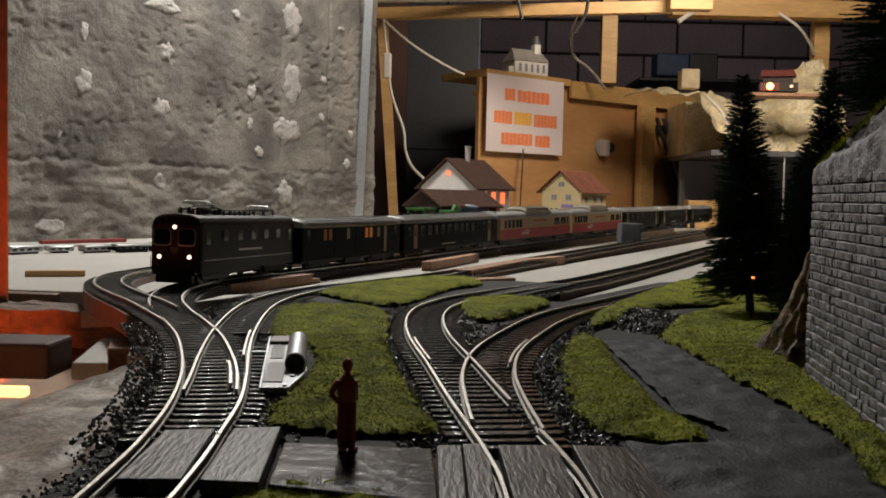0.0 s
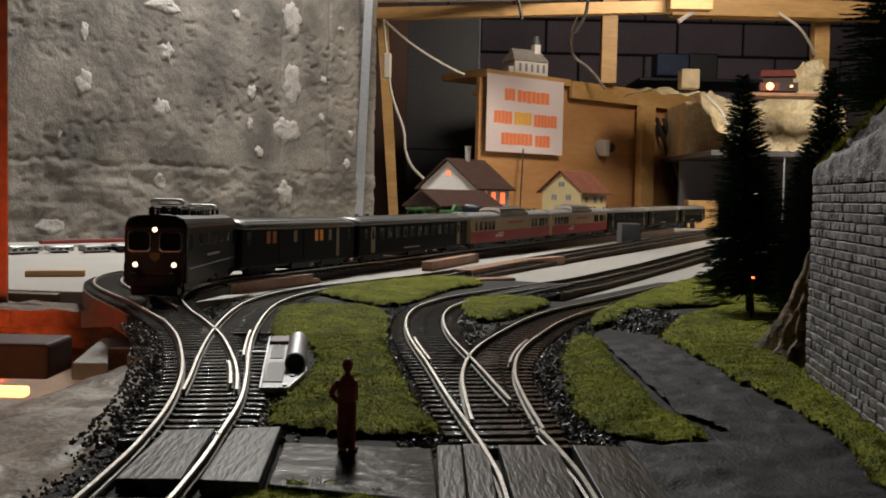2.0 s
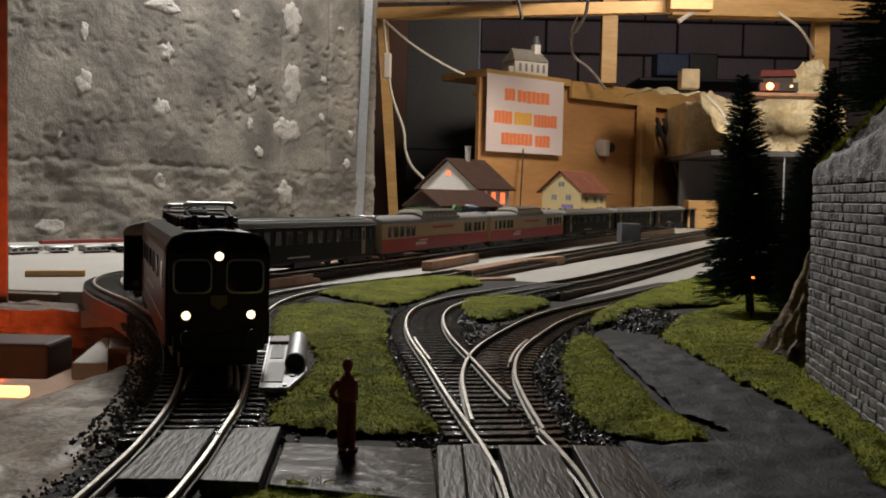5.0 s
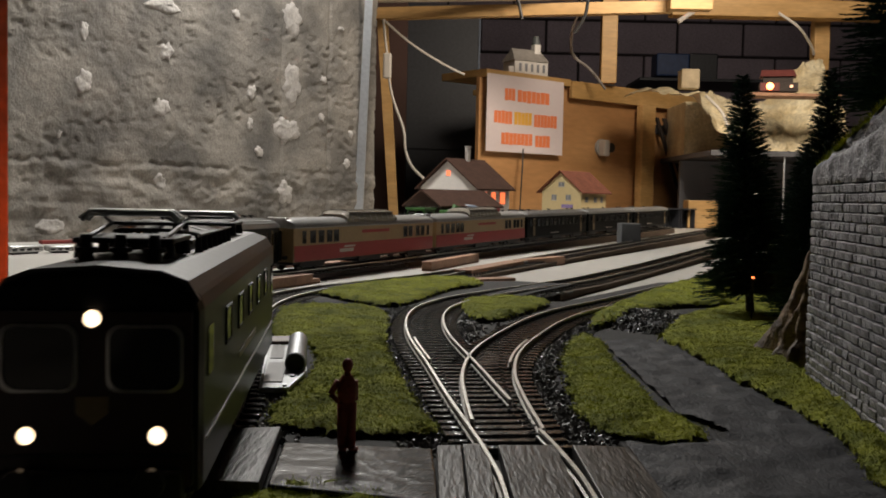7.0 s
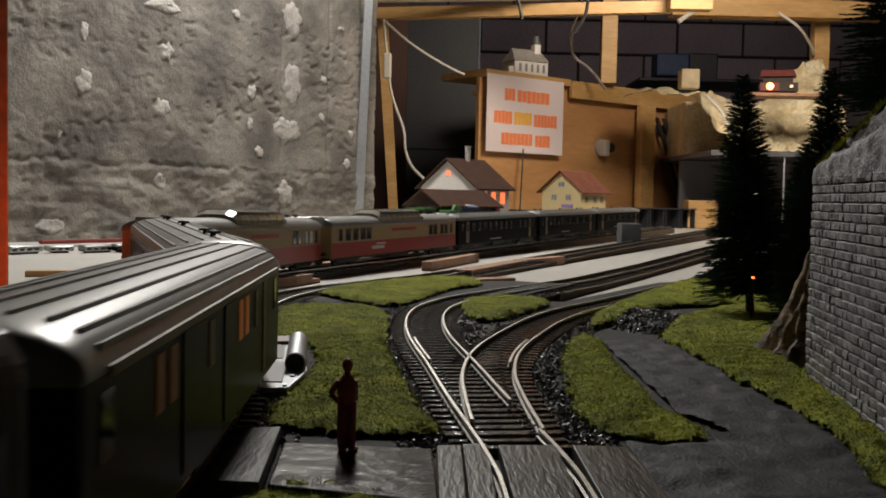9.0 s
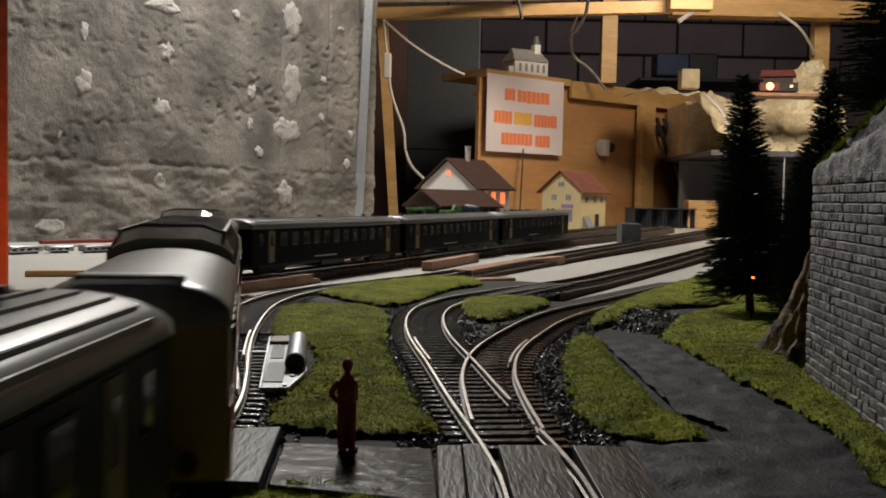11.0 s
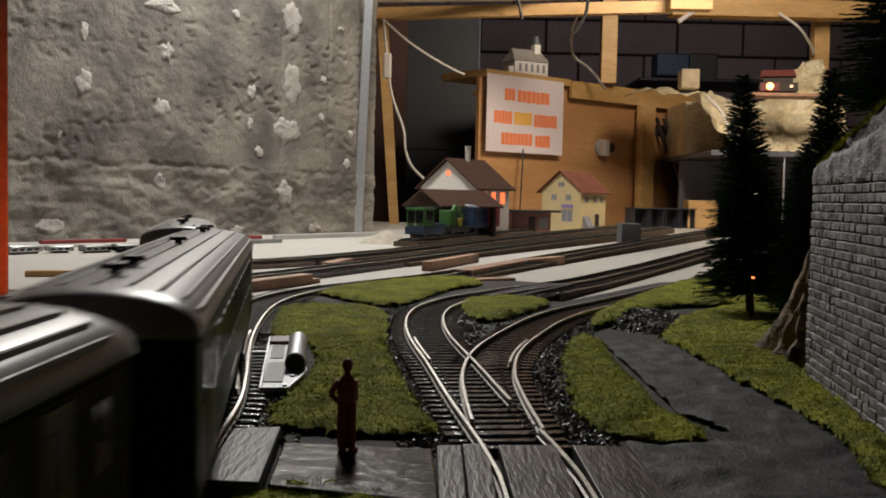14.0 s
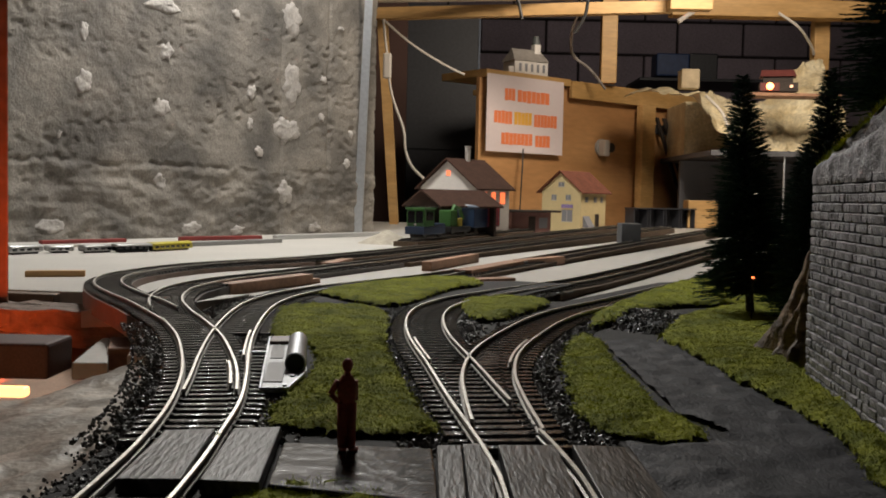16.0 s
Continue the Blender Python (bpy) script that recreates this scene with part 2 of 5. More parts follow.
for j in range(11):
    for i in range(13):
        share("block", blk, mpose(-1400 + 400 * i + 200 * (j % 2), 6200 + random.uniform(-3, 3), -790 + 204 * j), north)

# ---- the table and the base of the layout ----
table = thing("table_board", "large white table board under the model railway", "table board", kind="structure")
part("board_top", prism([(-700, 760), (-268, 690), (-170, 690), (-120, 640), (30, 590), (300, 590), (1500, 700), (1500, 2700), (-420, 2700), (-700, 1600)], -32, -13, bevel=1), WHITEBOARD, table)
part("front_edge", prism([(-700, 745), (-262, 676), (-262, 688), (-700, 758)], -48, -14, bevel=1), mat("brown_edge_wood", (0.16, 0.11, 0.075), 0.6, stain=30), table)
part("table_apron", prism([(-600, 2000), (1300, 2000), (1300, 2040), (-600, 2040)], -900, -33), PINE, table)

base = thing("layout_base", "dark plaster base of the model railway landscape", "layout base", kind="structure")
part("base_sheet", prism([(-79, -420), (420, -420), (420, 830), (215, 790), (165, 765), (72, 603), (40, 607), (62, 664), (95, 730), (55, 750), (-60, 705), (-108, 640), (-118, 520), (-98, 440), (-96, 400), (-92, 350), (-84, 300), (-80, 250)], -14, -4.2, bevel=0.5), BASEGREY, base)
part("base_frame", box(-80, 400, -400, -380, -900, -15), PINE, base)

# rough brown plaster ground beside the track
earth = []
ne, me_ = 80, 110
for i in range(ne + 1):
    for j in range(me_ + 1):
        x, y = -330 + 250 * i / ne, -300 + 780 * j / me_
        edge = min(1.0, max(0.0, (-74 - x) / 16))
        far = min(455, 362 + max(0, x + 165) * 2.4) + 6 * noise.noise(Vector((x * 0.05, 1, 0)))
        z = -4.5 - 4 * edge - 9 * min(1, max(0, (-95 - x) / 60)) - 5 * min(1, max(0, (y - 300) / 80)) + 3.2 * noise.fractal(Vector((x, y, 2)) * 0.03, 0.7, 2, 5) * edge
        if y > far:
            z -= min(60, (y - far) * 6)
        earth.append((x, y, z))
tagged(raw("plaster_ground", earth, [(i * (me_ + 1) + j, (i + 1) * (me_ + 1) + j, (i + 1) * (me_ + 1) + j + 1, i * (me_ + 1) + j + 1) for i in range(ne) for j in range(me_)], EARTH, None, True),
       "rough brown plaster ground beside the rails", "ground", kind="structure")

# ---- tracks ----
RUN = [(-58.5, -2400), (-58.5, -500), (-58.5, 60), (-58.8, 150), (-59.3, 200), (-61, 235), (-65.5, 275), (-74, 320), (-85, 362), (-98.5, 406), (-115.5, 450), (-132.5, 491),
       (-147, 533), (-157.5, 578), (-163.5, 625), (-163, 668), (-157.5, 712), (-146, 758), (-130, 805), (-97, 890), (-55, 992), (40, 1215), (245, 1660), (530, 2260), (700, 2620)]
BRANCH = [(-61, 235), (-64, 275), (-70, 315), (-78, 360), (-87, 420), (-94, 490), (-95, 550), (-89, 605), (-75, 655), (-53, 705), (-12, 800), (30, 900), (118, 1105), (325, 1560), (620, 2200)]
LOOP = [(-115.5, 450), (-137, 492), (-162, 540), (-188, 588), (-211, 636), (-228, 685), (-238, 735), (-239, 780), (-232, 830), (-214, 880), (-185, 930), (-149, 980), (-92, 1085), (-40, 1200), (110, 1560), (400, 2200)]
MAIN = [(22, -2400), (22, -300), (22, 100), (22, 190), (20, 222), (16.5, 250), (11, 290), (4, 347), (-4, 408), (-7.5, 455), (-7, 500), (0, 548), (16, 600), (42, 656), (75, 722), (165, 915), (370, 1370), (700, 2100)]
SIDE = [(17.5, 250), (16, 290), (16, 330), (20.5, 374), (31, 420), (50, 482), (75, 540), (101, 590), (190, 775), (300, 1010), (480, 1400), (760, 2000)]


def offset_line(path, off):
    t = np.gradient(path, axis=0)
    t /= np.linalg.norm(t, axis=1)[:, None]
    return path + np.stack([t[:, 1], -t[:, 0]], 1) * off


def sweep(name, line, profile, material, parent, zoff=0.0):
    """Sweeps a profile (across, height) along a line in plan that follows the ground."""
    t = np.gradient(line, axis=0)
    t /= np.linalg.norm(t, axis=1)[:, None]
    v, f, n = [], [], len(profile)
    for (x, y), (tx, ty) in zip(line, t):
        for a, h in profile:
            v.append((x + ty * a, y - tx * a, ground(y) + h + zoff))
    for i in range(len(line) - 1):
        for k in range(n):
            f.append((i * n + k, i * n + (k + 1) % n, (i + 1) * n + (k + 1) % n, (i + 1) * n + k))
    f += [tuple(range(n))[::-1], tuple(range((len(line) - 1) * n, len(line) * n))]
    return raw(name, v, f, material, parent)


HEAD = [(-0.55, -0.9), (-0.55, -0.15), (-0.4, 0), (0.4, 0), (0.55, -0.15), (0.55, -0.9)]
WEB = [(-1.0, -2.3), (-0.95, -1.95), (-0.3, -1.7), (-0.3, -0.85), (0.3, -0.85), (0.3, -1.7), (0.95, -1.95), (1.0, -2.3)]
SL = bpy.data.meshes.new("sleeper")
bb = box(-15, 15, -1.45, 1.45, -4.0, -2.05, 0.25, seg=1)
for sx in (-8.65, 8.65):
    for dx in (-1.4, 1.4):
        bb = box(sx + dx - 0.35, sx + dx + 0.35, -0.8, 0.8, -2.1, -1.7, 0, bb)
bmesh.ops.scale(bb, vec=(MM,) * 3, verts=bb.verts)
bb.to_mesh(SL)
bb.free()
SL.materials.append(SLEEPER)
PATHS = {}


def track(name, label, pts, clear=(), start=None, rails=(-8.65, 8.65), cut=()):
    line, u = spline(pts, 3.0)
    PATHS[name] = line
    tr = thing("track", label, "model track", group="model railway tracks")
    vis = line[(line[:, 1] > -260) & (line[:, 1] < 2150)]
    for off in rails:
        r = offset_line(vis, off)
        lo, hi = dict(cut).get(off, (None, None))
        pieces = [r] if lo is None else [r[r[:, 1] < lo], r[r[:, 1] > hi]]
        for q in pieces:
            if len(q) > 2:
                rail = sweep("rail", q, HEAD, RAIL, tr)
                sweep("rail_web", q, WEB, RAILWEB, rail)
    step = 6.9
    s = np.concatenate([[0], np.cumsum(np.linalg.norm(np.diff(vis, axis=0), axis=1))])
    t = np.gradient(vis, axis=0)
    far_v, far_f = [], []
    k = step
    while k < s[-1]:
        x, y = np.interp(k, s, vis[:, 0]), np.interp(k, s, vis[:, 1])
        a = math.degrees(math.atan2(np.interp(k, s, -t[:, 0]), np.interp(k, s, t[:, 1])))
        k += step
        if any(np.min(np.hypot(o[:, 0] - x, o[:, 1] - y)) < lim for o, lim in clear):
            continue
        if 195 < y < 242 and (name != "side" and name != "branch") and y < 236:
            continue
        if y < 780 and y > 90:
            share("sleeper", SL, mpose(x, y, ground(y), 0, 0, a + random.uniform(-1.2, 1.2)), tr)
        else:
            c, sn = math.cos(radians(a)), math.sin(radians(a))
            n = len(far_v)
            for dz in (-4.0, -2.05):
                for dx, dy in ((-15, -1.45), (15, -1.45), (15, 1.45), (-15, 1.45)):
                    far_v.append((x + dx * c - dy * sn, y + dx * sn + dy * c, ground(y) + dz))
            far_f += [(n + 4, n + 5, n + 6, n + 7), (n, n + 1, n + 5, n + 4), (n + 1, n + 2, n + 6, n + 5), (n + 2, n + 3, n + 7, n + 6), (n + 3, n, n + 4, n + 7)]
    if far_v:
        tagged(raw("sleeper_row", far_v, far_f, SLEEPER, tr), kind="stuff")
    return tr


track("run", "nickel-silver model track curving across a raised bed", RUN, cut=((8.65, (240, 291)), (-8.65, (456, 500))))
track("branch", "model track diverging from the crossing towards the yard", BRANCH, [(PATHS["run"], 15.5)], cut=((-8.65, (0, 289)),))
track("loop", "outer model track loop at the table edge", LOOP, [(PATHS["run"], 15.5)], cut=((8.65, (0, 500)),))
track("siding", "short siding beside the model station", [(-52, 1395), (-36, 1432), (20, 1565), (90, 1730), (150, 1870)])
track("main", "model track through grass and dark ballast", MAIN, cut=((8.65, (252, 283)),))
track("side", "model track curving off to the yard", SIDE, [(PATHS["main"], 15.5)], cut=((-8.65, (0, 258)),))

# wider sleepers under the points
pts_group = thing("points_timbers", "long black sleepers under the railway points", "sleepers", kind="structure")
for a, b_ in (("run", "branch"), ("run", "loop"), ("main", "side")):
    pa, pb = PATHS[a], PATHS[b_]
    s = np.concatenate([[0], np.cumsum(np.linalg.norm(np.diff(pb, axis=0), axis=1))])
    for k in np.arange(4, 150, 6.9):
        x, y = np.interp(k, s, pb[:, 0]), np.interp(k, s, pb[:, 1])
        d = np.hypot(pa[:, 0] - x, pa[:, 1] - y)
        i = int(np.argmin(d))
        if d[i] > 24:
            break
        mid = (pa[i] + np.array([x, y])) / 2
        tv = pa[min(i + 1, len(pa) - 1)] - pa[i - 1]
        ob = share("sleeper", SL, mpose(mid[0], mid[1], ground(y) - 0.1, 0, 0, math.degrees(math.atan2(-tv[0], tv[1]))) @ Matrix.Diagonal((1 + d[i] / 30, 1, 1, 1)), pts_group)

# check rails and frog wings
for nm, line, off, y0, y1 in (("run", "run", 6.6, 300, 345), ("branch", "branch", 6.9, 355, 420), ("main", "main", -6.8, 355, 410), ("side", "side", 6.8, 350, 410)):
    q = offset_line(PATHS[line], off)
    q = q[(q[:, 1] > y0) & (q[:, 1] < y1)]
    cr = tagged(sweep("check_rail", q, HEAD, RAIL, None), "short blackened check rail beside the frog", "check rail")
    sweep("rail_web", q, WEB, RAILWEB, cr)

# raised beds of the run and the loop where they bridge the gap
def bed(name, label, line, y0, y1, half, z0, z1, material):
    q = line[(line[:, 1] > y0) & (line[:, 1] < y1)]
    return tagged(sweep(name, q, [(-half, z0), (-half, z1), (half, z1), (half, z0)], material, None), label, "track bed")


bed("track_bed", "grey board bed under the curving track", PATHS["run"], 440, 1000, 16, -13, -4.1, BRIDGEGREY)
bed("track_bed", "grey board bed under the outer loop", PATHS["loop"], 500, 1000, 15.5, -15, -4.2, mat("brown_strip", (0.26, 0.185, 0.15), 0.6, stain=60))
for nm in ("run", "loop", "branch", "main", "side", "siding"):
    bed("cork_bed", "dark cork strip under the yard tracks", PATHS[nm], 1001 if nm in ("run", "loop") else 700, 2140, 19, -14, -4.1, mat("cork_" + nm, (0.10, 0.065, 0.04), 0.9, grain=500, stain=20))


# loose ballast
def stones(name, label, n, place, r0, r1, material):
    v, f = [], []
    for _ in range(n):
        p = place()
        if p is None:
            continue
        r = random.uniform(r0, r1)
        k = len(v)
        q = Euler((random.uniform(0, 6), random.uniform(0, 6), random.uniform(0, 6))).to_matrix()
        for c in ((1, 0, 0), (-1, 0, 0), (0, 1, 0), (0, -1, 0), (0, 0, 1), (0, 0, -1)):
            w = q @ (Vector(c) * r * random.uniform(0.7, 1.2))
            v.append((p[0] + w.x, p[1] + w.y, p[2] + w.z))
        f += [(k + a, k + b_, k + c) for a, b_, c in ((0, 2, 4), (2, 1, 4), (1, 3, 4), (3, 0, 4), (2, 0, 5), (1, 2, 5), (3, 1, 5), (0, 3, 5))]
    return tagged(raw(name, v, f, material), label, "ballast", kind="stuff")


def along(nm, y0, y1, spread):
    line = PATHS[nm][(PATHS[nm][:, 1] > y0) & (PATHS[nm][:, 1] < y1)]

    def place():
        i = random.randrange(len(line))
        x, y = line[i]
        o = max(-1.6, min(1.6, random.gauss(0, 0.75)))
        x += o * spread
        y += random.uniform(-2, 2)
        if min(abs(abs(o * spread) - 8.65), 9) < 1.6:
            return None
        return (x, y, ground(y) - 4.0 + random.uniform(-0.3, 0.5))
    return place


for nm, n, y0, y1 in (("run", 8000, 236, 460), ("branch", 6500, 260, 640), ("main", 9000, 236, 700), ("side", 6500, 250, 700)):
    stones("ballast", "loose dark grey ballast stones between the sleepers", n, along(nm, y0, y1, 17), 0.4, 0.9, BALLAST)
def shoulder():
    y = random.uniform(140, 455)
    x = float(np.interp(y, PATHS["run"][:, 1], PATHS["run"][:, 0])) - 11 - abs(random.gauss(0, 4.5))
    return (x, y, ground(y) - 4.6 - 0.10 * max(0, -x - 80) + random.uniform(-0.7, 0.5))


stones("ballast", "loose dark gravel beside the outer rail", 9000, shoulder, 0.35, 0.85, BALLAST)
# dark gravel shoulders between the rails and the turf
for nm, off in (("main", -17), ("main", 17), ("side", 17), ("branch", 15), ("branch", -15)):
    line = offset_line(PATHS[nm], off)
    line = line[(line[:, 1] > 240) & (line[:, 1] < 640)]

    def verge(line=line):
        x, y = line[random.randrange(len(line))]
        return (x + random.gauss(0, 4.2), y + random.uniform(-2, 2), ground(y) - 3.9 + random.uniform(-0.5, 0.7))
    stones("ballast", "loose dark gravel along the turf edge", 3800, verge, 0.45, 1.0, BALLAST)


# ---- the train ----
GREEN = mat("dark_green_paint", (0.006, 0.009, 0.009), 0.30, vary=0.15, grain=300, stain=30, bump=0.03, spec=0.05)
LOCOPAINT = mat("loco_paint", (0.012, 0.013, 0.014), 0.30, vary=0.15, grain=300, stain=30, bump=0.03, spec=0.08)
# cab front redder than the body: the red lamp's glow is in its colour
REDLITFRONT = mat("glow_tinted_front", (0.036, 0.014, 0.013), 0.35, vary=0.15, grain=300, stain=30, bump=0.03)
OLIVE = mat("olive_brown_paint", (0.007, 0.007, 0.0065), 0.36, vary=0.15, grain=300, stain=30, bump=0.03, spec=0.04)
ROOFGREY = mat("grey_roof", (0.30, 0.295, 0.285), 0.34, vary=0.15, grain=300, stain=30, bump=0.05, spec=0.8)
LOCOROOF = mat("dark_loco_roof", (0.045, 0.045, 0.045), 0.42, vary=0.2, grain=300, stain=30, bump=0.05, spec=0.35)
CREAM = mat("cream_paint", (0.40, 0.285, 0.15), 0.35, vary=0.08, grain=300, stain=30, bump=0.03, spec=0.3)
RED = mat("red_paint", (0.36, 0.022, 0.022), 0.33, vary=0.1, grain=300, stain=30, bump=0.03)
UNDER = mat("black_underframe", (0.012, 0.012, 0.012), 0.5, vary=0.2)
GLASS = mat("dark_window", (0.012, 0.013, 0.015), 0.08, vary=0.05, bump=0)
PALEGLASS = mat("pale_window", (0.05, 0.052, 0.055), 0.2, vary=0.1, bump=0)
BEIGE = mat("beige_door", (0.26, 0.19, 0.10), 0.45, vary=0.1, bump=0)
SILVER = mat("silver_trim", (0.5, 0.5, 0.5), 0.3, 0.9, vary=0.1, bump=0)
CHROME = mat("bright_metal", (0.9, 0.9, 0.88), 0.42, 1.0, vary=0.05, bump=0)
LIT = glow("lit_window", (1.0, 0.30, 0.06), 0.055)
DIMLIT = glow("dim_lit_window", (0.35, 0.10, 0.03), 0.012)
HEADLIGHT = glow("headlight_glow", (1.0, 0.72, 0.46), 2.4)
DOMEGLASS = mat("dome_glass", (0.30, 0.27, 0.22), 0.12, vary=0.15, bump=0, grain=200, stain=25)
DULLFRAME = mat("dull_frame", (0.07, 0.068, 0.06), 0.5, 0.3, vary=0.1, bump=0)
WHITEMARK = mat("white_mark", (0.6, 0.55, 0.5), 0.5, vary=0.05, bump=0)
WHEEL = mat("wheel_metal", (0.10, 0.095, 0.09), 0.45, 0.8)

line_run, _u = spline(RUN[::-1], 3.0)
RS = np.concatenate([[0], np.cumsum(np.linalg.norm(np.diff(line_run, axis=0), axis=1))])


def on_run(s):
    return np.array([np.interp(s, RS, line_run[:, 0]), np.interp(s, RS, line_run[:, 1])])


def section(y, half, z0, z1, zr, n=7):
    """A car's cross section: straight sides to z1 and a curved roof to zr."""
    p = [(half, y, z0), (half, y, z1)]
    for k in range(1, n):
        a = math.pi * k / n
        p.append((half * 0.985 * math.cos(a), y, z1 + (zr - z1) * math.sin(a) ** 0.7))
    return p + [(-half, y, z1), (-half, y, z0)]


def roof_part(name, y0, y1, half, z1, zr, material, parent, ribs=False, label=""):
    rings = []
    for y, k in ((y0, 0.80), (y0 + 3, 0.95), (y0 + 8, 1.0), (y1 - 8, 1.0), (y1 - 3, 0.95), (y1, 0.80)):
        p = []
        n = 12
        for i in range(n + 1):
            a = math.pi * i / n
            p.append((half * math.cos(a), y, z1 + (zr - z1) * k * abs(math.sin(a)) ** 0.75))
        p += [(-half, y, z1 - 0.4), (half, y, z1 - 0.4)]
        rings.append(p)
    ob = part(name, loft(rings), material, parent, label, True)
    if ribs:
        for i in range(1, 10):
            a = math.pi * i / 10
            x, z = half * math.cos(a), z1 + (zr - z1) * abs(math.sin(a)) ** 0.75
            part("roof_rib", box(x - 0.35, x + 0.35, y0 + 9, y1 - 9, z - 0.5, z + 0.45), material, ob)
    return ob


def bogie(parent, y, wheels, spread, half=13.5):
    bg = part("bogie", box(-half, half, y - spread / 2 - 7, y + spread / 2 + 7, 4.5, 8.5, 0.6), UNDER, parent)
    for sx in (-half, half - 1.5):
        part("bogie_side", box(sx, sx + 1.5, y - spread / 2 - 5, y + spread / 2 + 5, 2.6, 7.4, 0.5), UNDER, bg)
    for k in range(wheels):
        yy = y - spread / 2 + spread * k / (wheels - 1)
        w = cyl((-9.6, yy, 5.6), (-6.8, yy, 5.6), 5.6, seg=20)
        w = cyl((6.8, yy, 5.6), (9.6, yy, 5.6), 5.6, seg=20, bm=w)
        part("wheelset", cyl((-12, yy, 5.6), (12, yy, 5.6), 1.0, seg=8, bm=w), WHEEL, bg)


def side_window(parent, y, w, z0, z1, half, material, frame_mat=None, sides=(-1, 1)):
    for s in sides:
        x = s * half
        wd_ = part("window", box(min(x, x + s * 0.25), max(x, x + s * 0.25), y - w / 2, y + w / 2, z0, z1), material, parent)
        if frame_mat:
            f = box(min(x, x + s * 0.4), max(x, x + s * 0.4), y - w / 2 - 0.5, y + w / 2 + 0.5, z1, z1 + 0.5)
            f = box(min(x, x + s * 0.4), max(x, x + s * 0.4), y - w / 2 - 0.5, y + w / 2 + 0.5, z0 - 0.5, z0, 0, f)
            f = box(min(x, x + s * 0.4), max(x, x + s * 0.4), y - w / 2 - 0.5, y - w / 2, z0, z1, 0, f)
            part("window_frame", box(min(x, x + s * 0.4), max(x, x + s * 0.4), y + w / 2, y + w / 2 + 0.5, z0, z1, 0, f), frame_mat, wd_)


def rounded_frame(x0, x1, z0, z1, y, r, t, parent):
    pts = []
    for cx, cz, a0 in ((x1 - r, z1 - r, 0), (x0 + r, z1 - r, 90), (x0 + r, z0 + r, 180), (x1 - r, z0 + r, 270)):
        for k in range(5):
            a = radians(a0 + 22.5 * k)
            pts.append((cx + r * math.cos(a), y, cz + r * math.sin(a)))
    b = bmesh.new()
    outer = [b.verts.new(p) for p in pts]
    cx, cz = (x0 + x1) / 2, (z0 + z1) / 2
    inner = [b.verts.new((p[0] + (t if p[0] < cx else -t), y - 0.12, p[2] + (t if p[2] < cz else -t))) for p in pts]
    for i in range(len(pts)):
        b.faces.new((outer[i], outer[(i + 1) % len(pts)], inner[(i + 1) % len(pts)], inner[i]))
    pane = part("windscreen", loft([[(p[0], y + 0.05, p[2]) for p in pts], [(p[0], y + 0.4, p[2]) for p in pts]]), GLASS, parent)
    bmesh.ops.recalc_face_normals(b, faces=b.faces[:])
    ex = bmesh.ops.extrude_face_region(b, geom=b.faces[:])
    for v in [e for e in ex["geom"] if isinstance(e, bmesh.types.BMVert)]:
        v.co.y -= 0.3
    bmesh.ops.recalc_face_normals(b, faces=b.faces[:])
    part("window_frame", b, SILVER, pane, "thin silver window frame")


def pantograph(parent, y0, up):
    """A roof current collector on four insulators, folded but for its bright pan."""
    pg = part("pantograph", box(-9, 9, y0 - 11, y0 + 11, 47.8, 48.8, 0.3), UNDER, parent, "dark folded pantograph with a bright contact pan")
    for sx in (-8, 8):
        for sy in (-9, 9):
            part("insulator", cyl((sx, y0 + sy, 45.0), (sx, y0 + sy, 48), 1.2, 0.8, 10), UNDER, pg)
    h = 49.5 + up
    for sx in (-7, 7):
        a = tube([(sx, y0 - 9, 48.6), (sx * 1.0, y0 + 12, 48.8 + up * 0.55)], 0.45)
        part("pantograph_arm", tube([(sx, y0 + 12, 48.8 + up * 0.55), (sx * 0.8, y0 - 2, h - 0.4)], 0.4, a), UNDER, pg)
    part("pantograph_arm", tube([(-7, y0 + 12, 48.8 + up * 0.55), (7, y0 + 12, 48.8 + up * 0.55)], 0.4), UNDER, pg)
    for dy in (-2.6, 1.6):
        part("contact_pan", tube([(-9.0, y0 - 2 + dy, h - 1.2), (-7.4, y0 - 2 + dy, h + 0.2), (7.4, y0 - 2 + dy, h + 0.2), (9.0, y0 - 2 + dy, h - 1.2)], 0.7), CHROME, pg, "bright contact pan")


